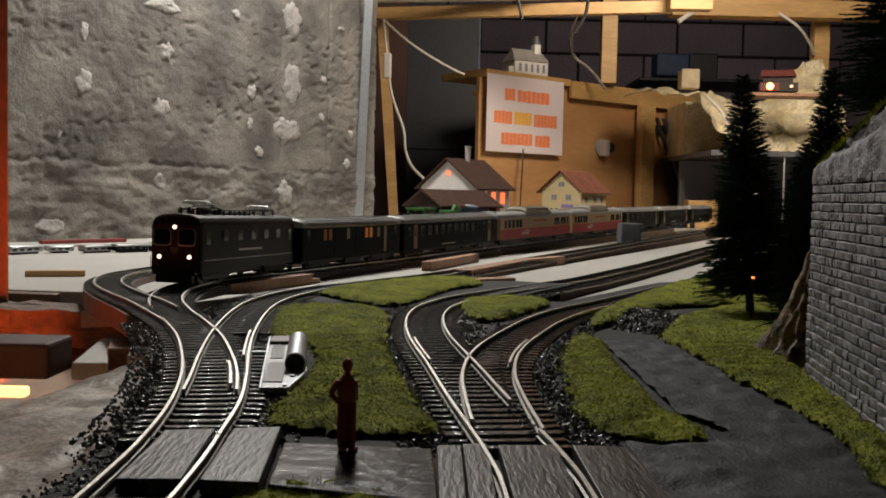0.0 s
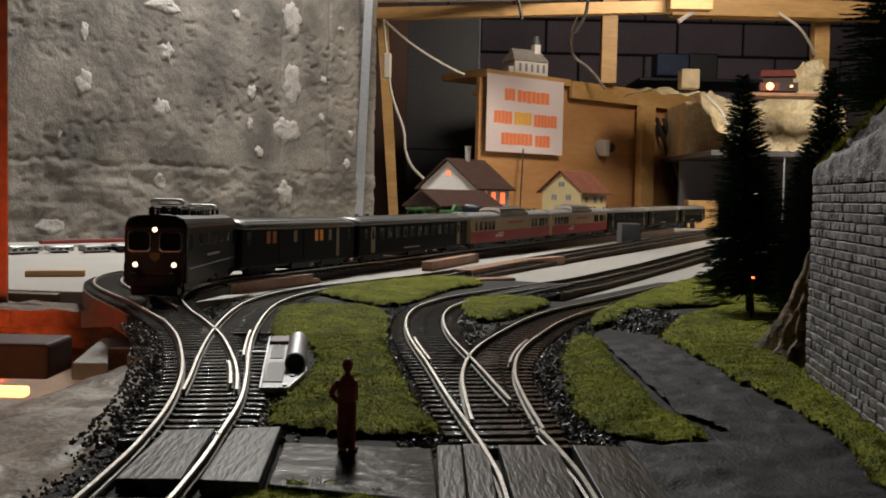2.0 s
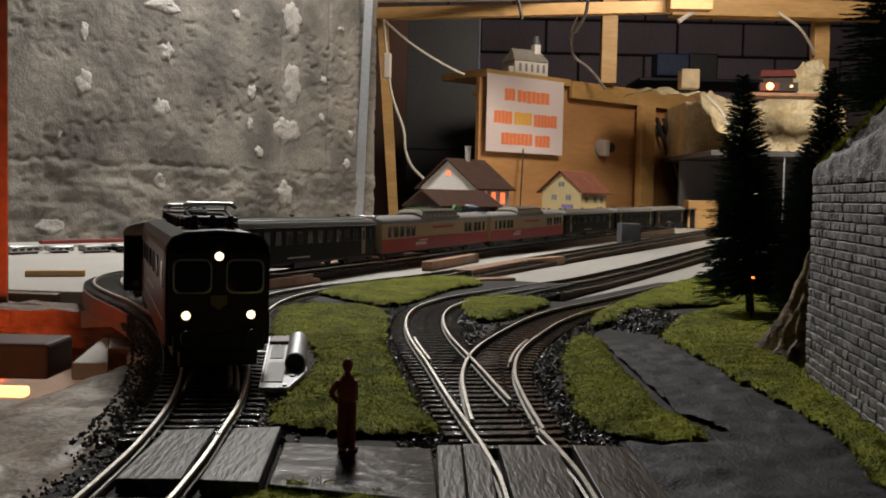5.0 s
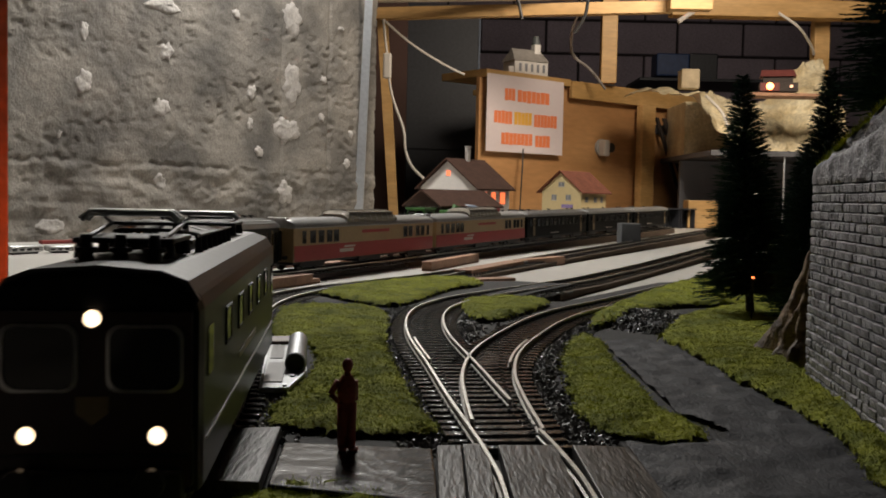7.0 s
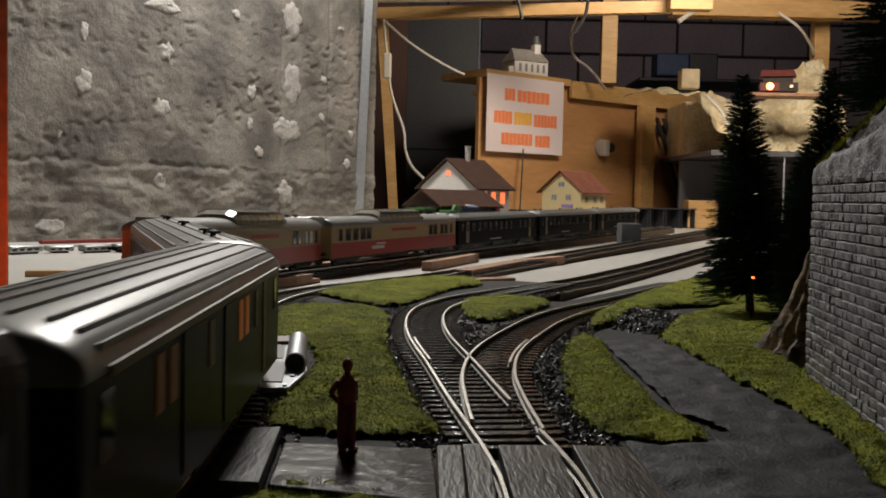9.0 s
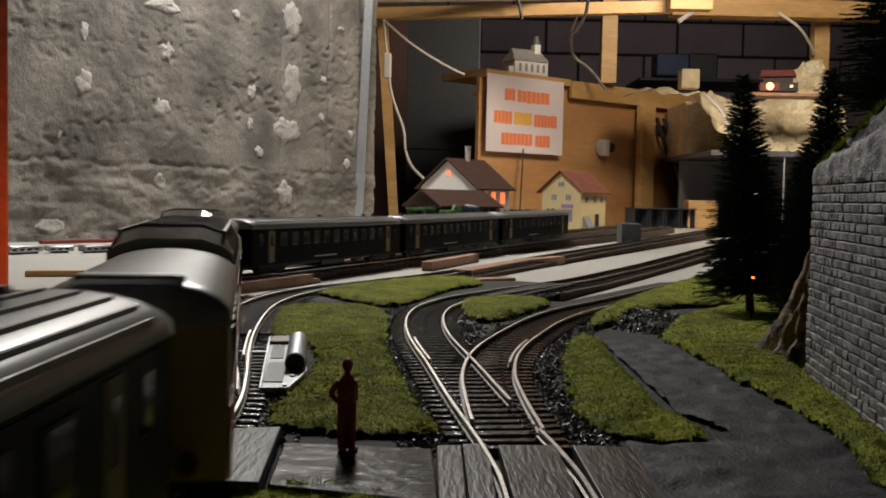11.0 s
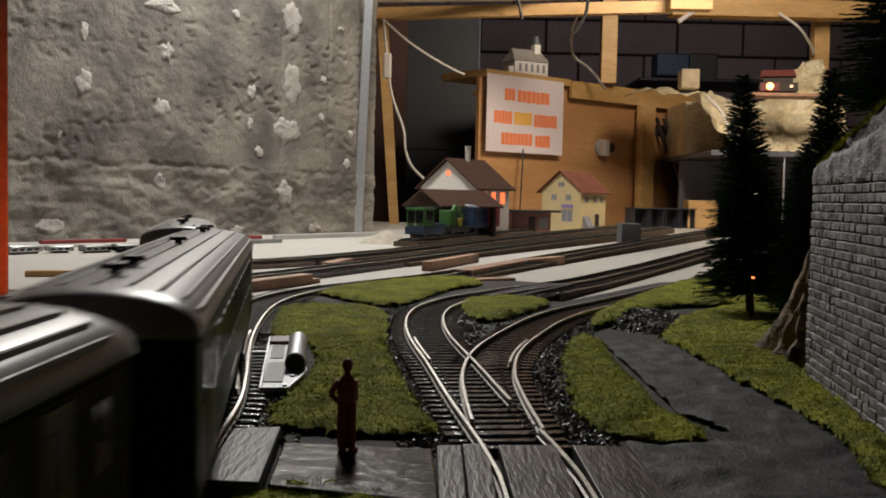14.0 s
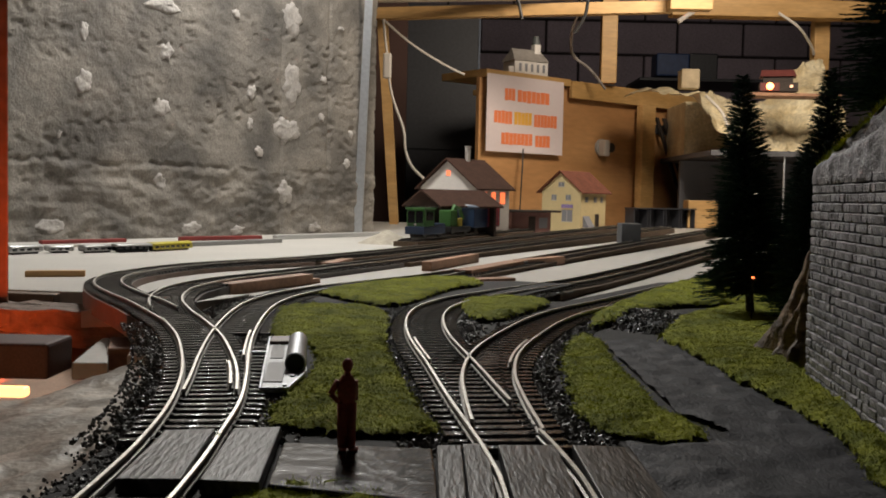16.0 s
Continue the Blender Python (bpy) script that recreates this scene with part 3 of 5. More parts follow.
def locomotive():
    """Built with its front at y = 0, heading towards -y; rail head at z = 0."""
    lo = thing("locomotive", "dark model electric locomotive with three lit headlights and roof pantographs", "locomotive")
    L, H2 = float(LENGTHS[0]), 16.9
    rings = []
    for y, k, dz in ((0.9, 0.90, 1.5), (2.0, 0.975, 0.5), (5, 1.0, 0), (L - 5, 1, 0), (L - 2, 0.975, 0.5), (L - 0.9, 0.90, 1.5)):
        rings.append([(H2 * k, y, 8.2), (H2 * k, y, 38.2 - dz), (H2 * k * 0.965, y, 40.2 - dz), (H2 * k * 0.86, y, 42.6 - dz), (H2 * k * 0.62, y, 44.2 - dz), (0, y, 45.0 - dz),
                      (-H2 * k * 0.62, y, 44.2 - dz), (-H2 * k * 0.86, y, 42.6 - dz), (-H2 * k * 0.965, y, 40.2 - dz), (-H2 * k, y, 38.2 - dz), (-H2 * k, y, 8.2)])
    body = part("body", loft(rings), LOCOPAINT, lo, "dark painted body")
    front = part("cab_front", loft([[(s * 15.6, y, 9.5) for s in (-1, 1)] + [(15.6, y, 38), (-15.6, y, 38)] for y in (-0.1, 1.6)]), REDLITFRONT, lo, "very dark red cab front, red glow put into its paint")
    part("roof", loft([[(x, y, z + 0.25) for x, z in ((16.4, 39.6), (14.6, 42.6), (10.5, 44.2), (0, 45.0), (-10.5, 44.2), (-14.6, 42.6), (-16.4, 39.6), (-16.2, 39.0), (16.2, 39.0))] for y in (2.5, 6, L - 6, L - 2.5)]), LOCOROOF, lo, "dark weathered roof")
    rounded_frame(-14.4, -2.2, 24.9, 36.0, -0.25, 2.2, 0.55, front)
    rounded_frame(2.2, 14.4, 24.9, 36.0, -0.25, 2.2, 0.55, front)
    for x, z, r in ((-10.24, 18.0, 1.4), (10.24, 18.0, 1.4), (0, 36.9, 1.4)):
        hl = part("headlight", cyl((x, 0.4, z), (x, -0.55, z), r, seg=20), HEADLIGHT, front, "glowing warm white headlight")
        part("light_ring", tube([(x + (r + 0.25) * math.cos(a), -0.35, z + (r + 0.25) * math.sin(a)) for a in (k * math.tau / 20 for k in range(21))], 0.25, seg=5), UNDER, hl)
    part("crest", loft([[(-2.6, y, 24.3), (2.6, y, 24.3), (2.6, y, 21.6), (0, y, 19.6), (-2.6, y, 21.6)] for y in (-0.15, -0.4)]), BEIGE, front, "small pale crest")
    part("front_band", box(-15.4, 15.4, -0.35, 0.4, 14.4, 14.9), UNDER, front)
    part("buffer_beam", box(-14.5, 14.5, -1.6, 3, 6.6, 12.4, 0.5), UNDER, lo)
    part("snow_plough", box(-12.5, 12.5, -1.2, 3, 1.6, 6.6, 0.6), UNDER, lo)
    for sx in (-10, 10):
        bu = part("buffer", cyl((sx, -1.5, 11.5), (sx, -5.5, 11.5), 1.3, seg=12), UNDER, lo)
        part("buffer_plate", cyl((sx, -5.2, 11.5), (sx, -6.2, 11.5), 2.5, 2.3, seg=16), UNDER, bu)
    part("underframe", box(-12, 12, 8, L - 8, 4.5, 9, 0.5), UNDER, lo)
    for s in (-1, 1):
        part("side_stripe", box(min(s * H2, s * (H2 + 0.25)), max(s * H2, s * (H2 + 0.25)), 8, L - 8, 15.4, 15.9), SILVER, body, "thin pale waist stripe")
        part("side_lettering", box(min(s * H2, s * (H2 + 0.2)), max(s * H2, s * (H2 + 0.2)), 62, 104, 20.6, 22.0), WHITEMARK, body)
    for y in (40, 64, 88, 112, 136):
        side_window(body, y, 8.5, 28, 34.5, H2, GLASS, UNDER)
    for y in (12.5, L - 12.5):
        side_window(body, y, 6.5, 26, 34.5, H2, GLASS)
    for y, up in ((33, 3.6), (L - 36, 1.5)):
        pantograph(lo, y, up)
    for y in (60, 78, 96):
        part("roof_box", box(-7, 7, y - 7, y + 7, 44.6, 47.0, 0.5), LOCOROOF, lo)
    for y in range(54, 112, 9):
        for sx in (-9, 9):
            part("insulator", cyl((sx, y, 43.5), (sx, y, 48), 0.9, 0.6, 8), UNDER, lo)
    for sx in (-9, 9):
        part("roof_line", tube([(sx, 50, 48), (sx, 114, 48)], 0.35, seg=6), UNDER, lo)
    for y, w in ((20, 5), (46, 6), (52, 4)):
        for sx in (-6, 0, 6):
            ins = part("insulator", cyl((sx, y, 44), (sx, y, 49.5), 1.5, 1.0, 10), UNDER, lo)
            part("insulator_disc", cyl((sx, y, 46.4), (sx, y, 47.2), 2.1, 2.1, 12), UNDER, ins)
    part("roof_line", tube([(-6, 46, 49.4), (6, 46, 49.4), (9, 54, 48.2)], 0.45, seg=6), UNDER, lo)
    for y in (34, L - 34):
        bogie(lo, y, 2, 32)
    for sx in (-15.9, 15.9):
        part("handrail", tube([(sx, -0.6, 10), (sx, -0.9, 19)], 0.25, seg=5), UNDER, lo)
    return lo


def coach_common(co, L, half, z1, zr, body_mat, roof_mat, ribs=True):
    body = part("body", loft([section(y, half * k, 8.0, z1, z1 + 0.6) for y, k in ((0, 0.975), (1.5, 1), (L - 1.5, 1), (L, 0.975))]), body_mat, co)
    roof_part("roof", -0.3, L + 0.3, half + 0.25, z1, zr, roof_mat, co, ribs)
    part("underframe", box(-12.5, 12.5, 6, L - 6, 5.5, 8.4, 0.4), UNDER, co)
    part("battery_box", box(-14, 14, L * 0.42, L * 0.58, 2.6, 7.5, 0.5), UNDER, co)
    for y in (36, L - 36):
        bogie(co, y, 2, 28)
    for y in (-2.2, L):
        part("gangway", box(-6, 6, y, y + 2.2, 9, 33, 0.6), UNDER, co)
    for y, d in ((0, -1), (L, 1)):
        for sx in (-10, 10):
            part("buffer", cyl((sx, y, 11.5), (sx, y + d * 3.5, 11.5), 1.6, seg=10), UNDER, co)
    return body


def vents(co, ys, z):
    for y in ys:
        v = part("roof_vent", cyl((0, y, z - 1.2), (0, y, z + 1.6), 1.0, seg=10), UNDER, co)
        part("vent_cap", cyl((0, y, z + 1.3), (0, y, z + 2.2), 2.7, 2.2, seg=12), UNDER, v)


def baggage_car():
    L = LENGTHS[1]
    co = thing("baggage_car", "dark green model baggage car with lit windows", "railway car")
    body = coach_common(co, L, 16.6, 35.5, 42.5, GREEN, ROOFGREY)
    for y, m in ((10, GLASS), (38, DIMLIT), (47, DIMLIT), (80, BEIGE), (116, LIT), (125, LIT), (141, BEIGE), (178, GLASS)):
        side_window(body, y, 5.2, 24, 33, 16.6, m)
    for s in (-1, 1):
        x = s * 16.6
        part("roof_edge", box(min(x, x + s * 0.9), max(x, x + s * 0.9), 10, L - 10, 34.6, 36.0), BEIGE, body, "pale beige roof edge")
        for y0, y1 in ((54, 73), (153, 158), (94, 109)):
            part("door", box(min(x, x + s * 0.3), max(x, x + s * 0.3), y0, y1, 10, 34), BEIGE if y1 - y0 < 8 else GREEN, body)
    return co


def passenger_coach(body_mat, name, label, pale, L):
    co = thing(name, label, "railway car", group="passenger coaches")
    body = coach_common(co, L, 16.6, 35.5, 42.5, body_mat, ROOFGREY)
    ys = np.linspace(46, L - 46, 11)
    for i, y in enumerate(ys):
        side_window(body, float(y), 8.4, 22.5, 31.5, 16.6, PALEGLASS if i in pale else GLASS, DULLFRAME)
    for s in (-1, 1):
        x = s * 16.6
        for y0 in (24, L - 32):
            d = part("door", box(min(x, x + s * 0.3), max(x, x + s * 0.3), y0, y0 + 8, 9.5, 33.5), BEIGE, body, "worn beige end door")
            part("door_window", box(min(x, x + s * 0.5), max(x, x + s * 0.5), y0 + 2.2, y0 + 5.8, 22, 31), GLASS, d)
        side_window(body, 13, 5, 22.5, 31.5, 16.6, GLASS, None, (s,))
        side_window(body, L - 13, 5, 22.5, 31.5, 16.6, GLASS, None, (s,))
        part("lettering_bar", box(min(x, x + s * 0.2), max(x, x + s * 0.2), L * 0.36, L * 0.5, 11, 12), WHITEMARK, body)
        part("waist_line", box(min(x, x + s * 0.25), max(x, x + s * 0.25), 3, L - 3, 34.0, 34.4), body_mat, body)
    vents(co, (26, 48, L * 0.5, L - 48, L - 26), 42.5)
    return co


def panorama_car():
    L = LENGTHS[3]
    co = thing("panorama_car", "cream and red model panorama car with a glazed dome", "railway car", group="panorama cars")
    body = coach_common(co, L, 16.8, 35.2, 43, CREAM, ROOFGREY, False)
    for s in (-1, 1):
        x = s * 16.8
        part("red_band", box(min(x, x + s * 0.3), max(x, x + s * 0.3), 0.8, L - 0.8, 8.2, 20.8), RED, body, "red lower band")
        part("lettering_bar", box(min(x, x + s * 0.25), max(x, x + s * 0.25), L * 0.42, L * 0.62, 28.6, 31.4), RED, body)
        part("lettering_bar", box(min(x, x + s * 0.45), max(x, x + s * 0.45), L * 0.27, L * 0.36, 13, 16.0), WHITEMARK, body)
        part("lettering_bar", box(min(x, x + s * 0.45), max(x, x + s * 0.45), L * 0.30, L * 0.37, 17, 18.6), WHITEMARK, body)
    for y in (16, 30, 44, 58, 70, L - 70, L - 58, L - 40, L - 28, L - 14):
        side_window(body, y, 8.2 if 20 < y < L - 20 else 5, 22.8, 32.2, 16.8, GLASS, DULLFRAME)
    dome = loft([[(16.4 * k, y, 34.8), (16.3 * k, y, 41.5), (13.2 * k, y, 46.8 * h), (8 * k, y, 48.6 * h), (-8 * k, y, 48.6 * h), (-13.2 * k, y, 46.8 * h), (-16.3 * k, y, 41.5), (-16.4 * k, y, 34.8)] for y, k, h in ((L * 0.33, 0.97, 0.93), (L * 0.36, 1, 1), (L * 0.66, 1, 1), (L * 0.69, 0.97, 0.93))])
    dm = part("dome", dome, DOMEGLASS, co, "tinted glazed roof dome")
    for k in range(8):
        y = L * (0.36 + 0.30 * k / 7)
        part("dome_frame", loft([[(16.6, yy, 36), (16.5, yy, 41.6), (13.4, yy, 47), (8, yy, 48.9), (-8, yy, 48.9), (-13.4, yy, 47), (-16.5, yy, 41.6), (-16.6, yy, 36)] for yy in (y - 0.4, y + 0.4)]), ROOFGREY, dm)
    for s in (-1, 1):
        part("dome_rail", box(min(s * 13, s * 14), max(s * 13, s * 14), L * 0.35, L * 0.67, 46.2, 47.2), ROOFGREY, dm)
    for y in (0.5, L - 6):
        part("end_cap", box(-9, 9, y, y + 5.5, 41.0, 43.4, 0.8), SILVER, co, "bright roof end")
    vents(co, (L - 40, L - 18), 43)
    return co


PITCH = [182, 198, 278, 294, 292, 281, 281, 281]
LENGTHS = [174, 189, 267, 283, 283, 268, 268, 268]
loco = locomotive()
bag = baggage_car()
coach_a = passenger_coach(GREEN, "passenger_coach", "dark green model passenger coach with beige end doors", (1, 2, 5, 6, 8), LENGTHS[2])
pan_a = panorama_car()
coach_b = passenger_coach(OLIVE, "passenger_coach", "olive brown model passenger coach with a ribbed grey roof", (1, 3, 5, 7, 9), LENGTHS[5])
pan_b = copy_thing(pan_a, Matrix())
coach_c = copy_thing(coach_b, Matrix())
coach_d = copy_thing(coach_b, Matrix())
CARS = [loco, bag, coach_a, pan_a, pan_b, coach_b, coach_c, coach_d]
# how far the front of the locomotive has come along the run, in millimetres
S_FRONT = [(0.0, 2168), (1.0, 2209), (1.5, 2238), (3.0, 2326), (4.0, 2413), (5.2, 2516), (6.3, 2603), (7.0, 2659), (8.0, 2762), (8.5, 2820), (9.0, 2886), (10.0, 3076), (11.5, 3430),
           (12.0, 3553), (12.25, 3648), (12.5, 3728), (13.0, 3885), (14.0, 4196), (15.0, 4512), (15.5, 4642), (15.9, 4772), (16.0, 4842)]


def front_at(t):
    ts, ss = [a for a, _ in S_FRONT], [b_ for _, b_ in S_FRONT]
    h = 0.3 if t < 15.2 else 0.04
    return float(np.mean([np.interp(min(16, max(0, t + d)), ts, ss) for d in (-h, -h / 2, 0, h / 2, h)]))


def car_pose(s, L, over):
    a, c = on_run(s - over), on_run(s - L + over)
    za, zc = ground(a[1]), ground(c[1])
    d = Vector((a[0] - c[0], a[1] - c[1], za - zc)).normalized()
    yaw = math.degrees(math.atan2(d.x, -d.y))
    f = Vector((a[0], a[1], za)) + d * over
    return mpose(f.x, f.y, f.z, math.degrees(math.asin(d.z)) * -1, 0, yaw)


def motions():
    """The train runs along its track and past the camera."""
    s_off = 0.0
    for ob, L, step in zip(CARS, LENGTHS, PITCH):
        over = 34.0 if ob is loco else 36.0
        rows = []
        for k in range(161):
            t = k * 0.1
            rows.append((t, car_pose(front_at(t) - s_off, L, over)))
        walk(ob, rows)
        s_off += step


# ---- the near landscape ----
def turf(label, poly, height, density, blade=1.25, base=-4.0):
    """A raised patch of turf: a lumpy skin with a soft edge, and short fibres on it."""
    xs, ys = [p[0] for p in poly], [p[1] for p in poly]
    fine, _ = spline(poly + poly[:1], 4.0)
    edge = np.array(fine)
    poly2 = [tuple(p) for p in fine[:-1]]

    def level(x, y):
        d = float(np.min(np.hypot(edge[:, 0] - x, edge[:, 1] - y))) + 2.0 * noise.noise(Vector((x * 0.25, y * 0.25, 0)))
        k = min(1.0, max(0.0, d / 4.0))
        return base + height * k ** 0.6 + (1.5 * noise.fractal(Vector((x, y, 1)) * 0.09, 0.8, 2, 3) + 0.7 * noise.noise(Vector((x, y, 7)) * 0.45)) * k

    step = 1.6
    nx, ny = int((max(xs) - min(xs)) / step) + 1, int((max(ys) - min(ys)) / step) + 1
    idx, v, f = {}, [], []
    for i in range(nx + 1):
        for j in range(ny + 1):
            x, y = min(xs) + i * step, min(ys) + j * step
            if inside(poly2, x, y):
                idx[i, j] = len(v)
                v.append((x + random.uniform(-0.5, 0.5), y + random.uniform(-0.5, 0.5), level(x, y)))
    for (i, j), a in idx.items():
        if (i + 1, j) in idx and (i, j + 1) in idx and (i + 1, j + 1) in idx:
            f.append((a, idx[i + 1, j], idx[i + 1, j + 1], idx[i, j + 1]))
    g_ = thing("grass_patch", label, "grass", kind="stuff")
    raw("turf", v, f, TURF, g_, True)
    bv, bf = [], []
    for a in idx.values():
        x, y, z = v[a]
        n = density * 1.5 if y < 420 else density * 0.7
        for _ in range(int(n) + (random.random() < n % 1)):
            bx, by = x + random.uniform(-1, 1), y + random.uniform(-1, 1)
            an, w, h = random.uniform(0, 6.283), random.uniform(0.09, 0.17), random.uniform(0.3, 0.75) * blade
            lx, ly = random.gauss(0, 0.9), random.gauss(0, 0.9)
            k = len(bv)
            bv += [(bx - w * math.cos(an), by - w * math.sin(an), z - 0.3), (bx + w * math.cos(an), by + w * math.sin(an), z - 0.3), (bx + lx, by + ly, z + h)]
            bf.append((k, k + 1, k + 2))
    raw("grass_fibres", bv, bf, BLADE, g_)
    return g_


turf("bright green turf strip between the two tracks", [(-87, 530), (-68, 545), (-40, 541), (-27, 505), (-22, 413), (-18, 371), (-9, 308), (-3, 275), (1, 254), (-11, 251), (-23, 253), (-34, 255), (-46, 263), (-46.5, 300), (-44, 335), (-49, 382), (-59, 414), (-73, 424)], 2.6, 5)
turf("short turf before the concrete slab", [(-46, 100), (-42, 190), (-37, 201), (-26, 207), (-16, 206), (-9, 198), (-4, 100)], 2.6, 5, 1.4)
turf("turf wedge between the diverging tracks", [(-77, 612), (-61, 662), (-22, 730), (20, 745), (28, 700), (7, 657), (-14, 582), (-25, 550), (-45, 561)], 3, 4)
turf("small turf island inside the points", [(9, 557), (16, 589), (40, 604), (63, 583), (48, 537), (27, 493), (16, 491)], 3.5, 4)
turf("turf tongue beside the grey road", [(45, 375), (55, 428), (64, 448), (69, 427), (66, 382), (65, 325), (65, 285), (71, 264), (67, 253), (50, 254), (41, 264), (39, 296)], 2.6, 5)
turf("turf slope behind the road", [(68, 465), (83, 531), (123, 627), (185, 753), (250, 790), (262, 737), (230, 600), (186, 591), (151, 585), (130, 572), (112, 552), (90, 500)], 4, 3)
turf("turf verge along the stone wall", [(95, 440), (119, 505), (148, 555), (185, 590), (215, 560), (160, 400), (131, 312), (121, 265), (112, 215), (104, 150), (92, 150), (94, 209), (96, 228), (101, 249), (102, 291), (100, 329), (99, 380)], 4, 5)

def rough_sheet(name, poly, z1, amp, scale, step, material):
    """A patch of ground with an uneven skin that dips at its edge."""
    xs, ys = [p[0] for p in poly], [p[1] for p in poly]
    idx, v, f = {}, [], []
    for i in range(int((max(xs) - min(xs)) / step) + 2):
        for j in range(int((max(ys) - min(ys)) / step) + 2):
            x, y = min(xs) + i * step, min(ys) + j * step
            if inside(poly, x, y):
                idx[i, j] = len(v)
                n = Vector((x, y, 0))
                v.append((x, y, z1 + amp * noise.fractal(n * scale, 0.7, 2, 4) + amp * 0.8 * abs(noise.noise(n * scale * 0.35))))
    for (i, j), a in idx.items():
        if (i + 1, j) in idx and (i, j + 1) in idx and (i + 1, j + 1) in idx:
            f.append((a, idx[i + 1, j], idx[i + 1, j + 1], idx[i, j + 1]))
    return raw(name, v, f, material, None, True)


tagged(rough_sheet("road", [(67, 439), (85, 436), (97, 434), (102, 361), (104, 320), (106, 283), (106, 243), (100, 209), (96, 90), (46.5, 90), (46.5, 250), (73, 256), (76, 266), (69, 285), (68, 325), (69, 382)], -3.0, 1.15, 0.06, 1.5, ROAD), "rough dark grey plaster road", "road", kind="structure")
mound = []
for i in range(25):
    for j in range(25):
        x, y = 68 + 76 * i / 24, 446 + 130 * j / 24
        r = math.hypot((x - 105) / 34, (y - 515) / 60)
        mound.append((x, y, -6 + 5.5 * max(0, 1 - r * r) + 1.2 * noise.fractal(Vector((x, y, 0)) * 0.12, 0.7, 2, 4)))
tagged(raw("gravel_mound", mound, [(i * 25 + j, (i + 1) * 25 + j, (i + 1) * 25 + j + 1, i * 25 + j + 1) for i in range(24) for j in range(24)], ROAD, None, True), "low grey gravel mound in the turf", "gravel mound")



def mound_place():
    a, q = random.uniform(0, 6.283), math.sqrt(random.random())
    x, y = 105 + 30 * q * math.cos(a), 512 + 52 * q * math.sin(a)
    return (x, y, -6 + 5.5 * max(0, 1 - math.hypot((x - 105) / 34, (y - 515) / 60) ** 2) + random.uniform(0.2, 1.0))


stones("gravel", "grey gravel stones on the low mound", 1500, mound_place, 0.5, 1.3, BALLAST)

# level crossing
def deck(label, poly, planks, axis, material, z1=-0.35):
    """A crossing deck of separate planks that run along the rails."""
    d = thing("crossing_deck", label, "crossing deck", group="level crossing decks")
    (x0, y0), (x1, y1), (x2, y2), (x3, y3) = poly
    for k in range(planks):
        a, b_ = (k + 0.03) / planks, (k + 0.97) / planks
        q = [(x0 + (x3 - x0) * a, y0 + (y3 - y0) * a), (x1 + (x2 - x1) * a, y1 + (y2 - y1) * a), (x1 + (x2 - x1) * b_, y1 + (y2 - y1) * b_), (x0 + (x3 - x0) * b_, y0 + (y3 - y0) * b_)]
        part("plank", prism(q, -3.6, z1 + random.uniform(-0.25, 0.25), bevel=0.3), material, d)
    return d


deck("worn grey wooden planks between the rails", [(-65.3, 199), (-66.8, 241), (-54.5, 244), (-51.5, 200)], 1, 1, PLANK)
deck("worn grey wooden planks beside the rail", [(-48.6, 200), (-51, 245), (-39, 248), (-35.5, 199)], 1, 1, PLANK)
slab = tagged(part("concrete_slab", prism([(-34.3, 199), (-36.5, 234), (-1.5, 231), (0.3, 190)], -3.9, -0.9, bevel=0.5), SLAB), "smooth dark concrete slab between the tracks", "slab")
deck("grey plank deck beside the concrete slab", [(0.6, 150), (-0.6, 232), (11.5, 234), (11.8, 150)], 2, 1, PLANK)
deck("grey plank deck between the rails", [(15, 150), (13.6, 234), (28, 235), (28.8, 150)], 1, 1, PLANK)
deck("grey plank deck beside the road", [(32.3, 150), (31.2, 236), (45.5, 235), (46, 150)], 1, 1, PLANK)

# point machine
pm = thing("point_machine", "silver point machine with a motor cylinder", "point machine")
plate = [(-69.5, 406), (-61.5, 409), (-52.5, 384), (-44.2, 328), (-45.9, 300), (-53.9, 298.5)]
part("base_plate", prism(plate, -2.4, -1.2, bevel=0.25), mat("worn_grey_plate", (0.30, 0.31, 0.32), 0.38, 0.7, vary=0.25, stain=120), pm)
for (ax, ay), (bx_, by_) in zip(plate, plate[1:] + plate[:1]):
    part("plate_rim", tube([(ax, ay, -1.0), (bx_, by_, -1.0)], 0.42, seg=6), STEEL, pm, "bright rim")
part("plate_recess", prism([(-55.0, 309), (-59.5, 346), (-53.4, 347), (-49.0, 310)], -1.15, -0.85, bevel=0.1), mat("dark_recess", (0.12, 0.12, 0.125), 0.35), pm, "dark recessed plate")
part("plate_recess", prism([(-60.5, 354), (-64.5, 384), (-60.0, 385), (-56.0, 355)], -1.15, -0.85, bevel=0.1), mat("grey_recess", (0.17, 0.17, 0.175), 0.35), pm, "grey recessed plate")
part("cover", prism([(-66.3, 388), (-67.8, 402), (-61.5, 404), (-58.5, 389)], -1.15, 0.2, bevel=0.3), mat("rusty_cover", (0.22, 0.14, 0.10), 0.5), pm, "rusty cover")
mot = part("motor", cyl((-48.0, 330, 1.6), (-54.2, 380, 1.6), 3.5, seg=28), STEEL, pm, "bright silver motor cylinder", False)
# the cylinder is solid; a black disc paints the shade inside its end
part("end_cap", cyl((-47.9, 329.4, 1.5), (-48.0, 330.2, 1.5), 3.0, seg=24), UNDER, mot, "black disc for the shaded open end")
part("end_ring", tube([(-47.9 + 3.2 * math.cos(a), 329.6, 1.6 + 3.2 * math.sin(a)) for a in (k * math.tau / 24 for k in range(25))], 0.3, seg=6), STEEL, mot)
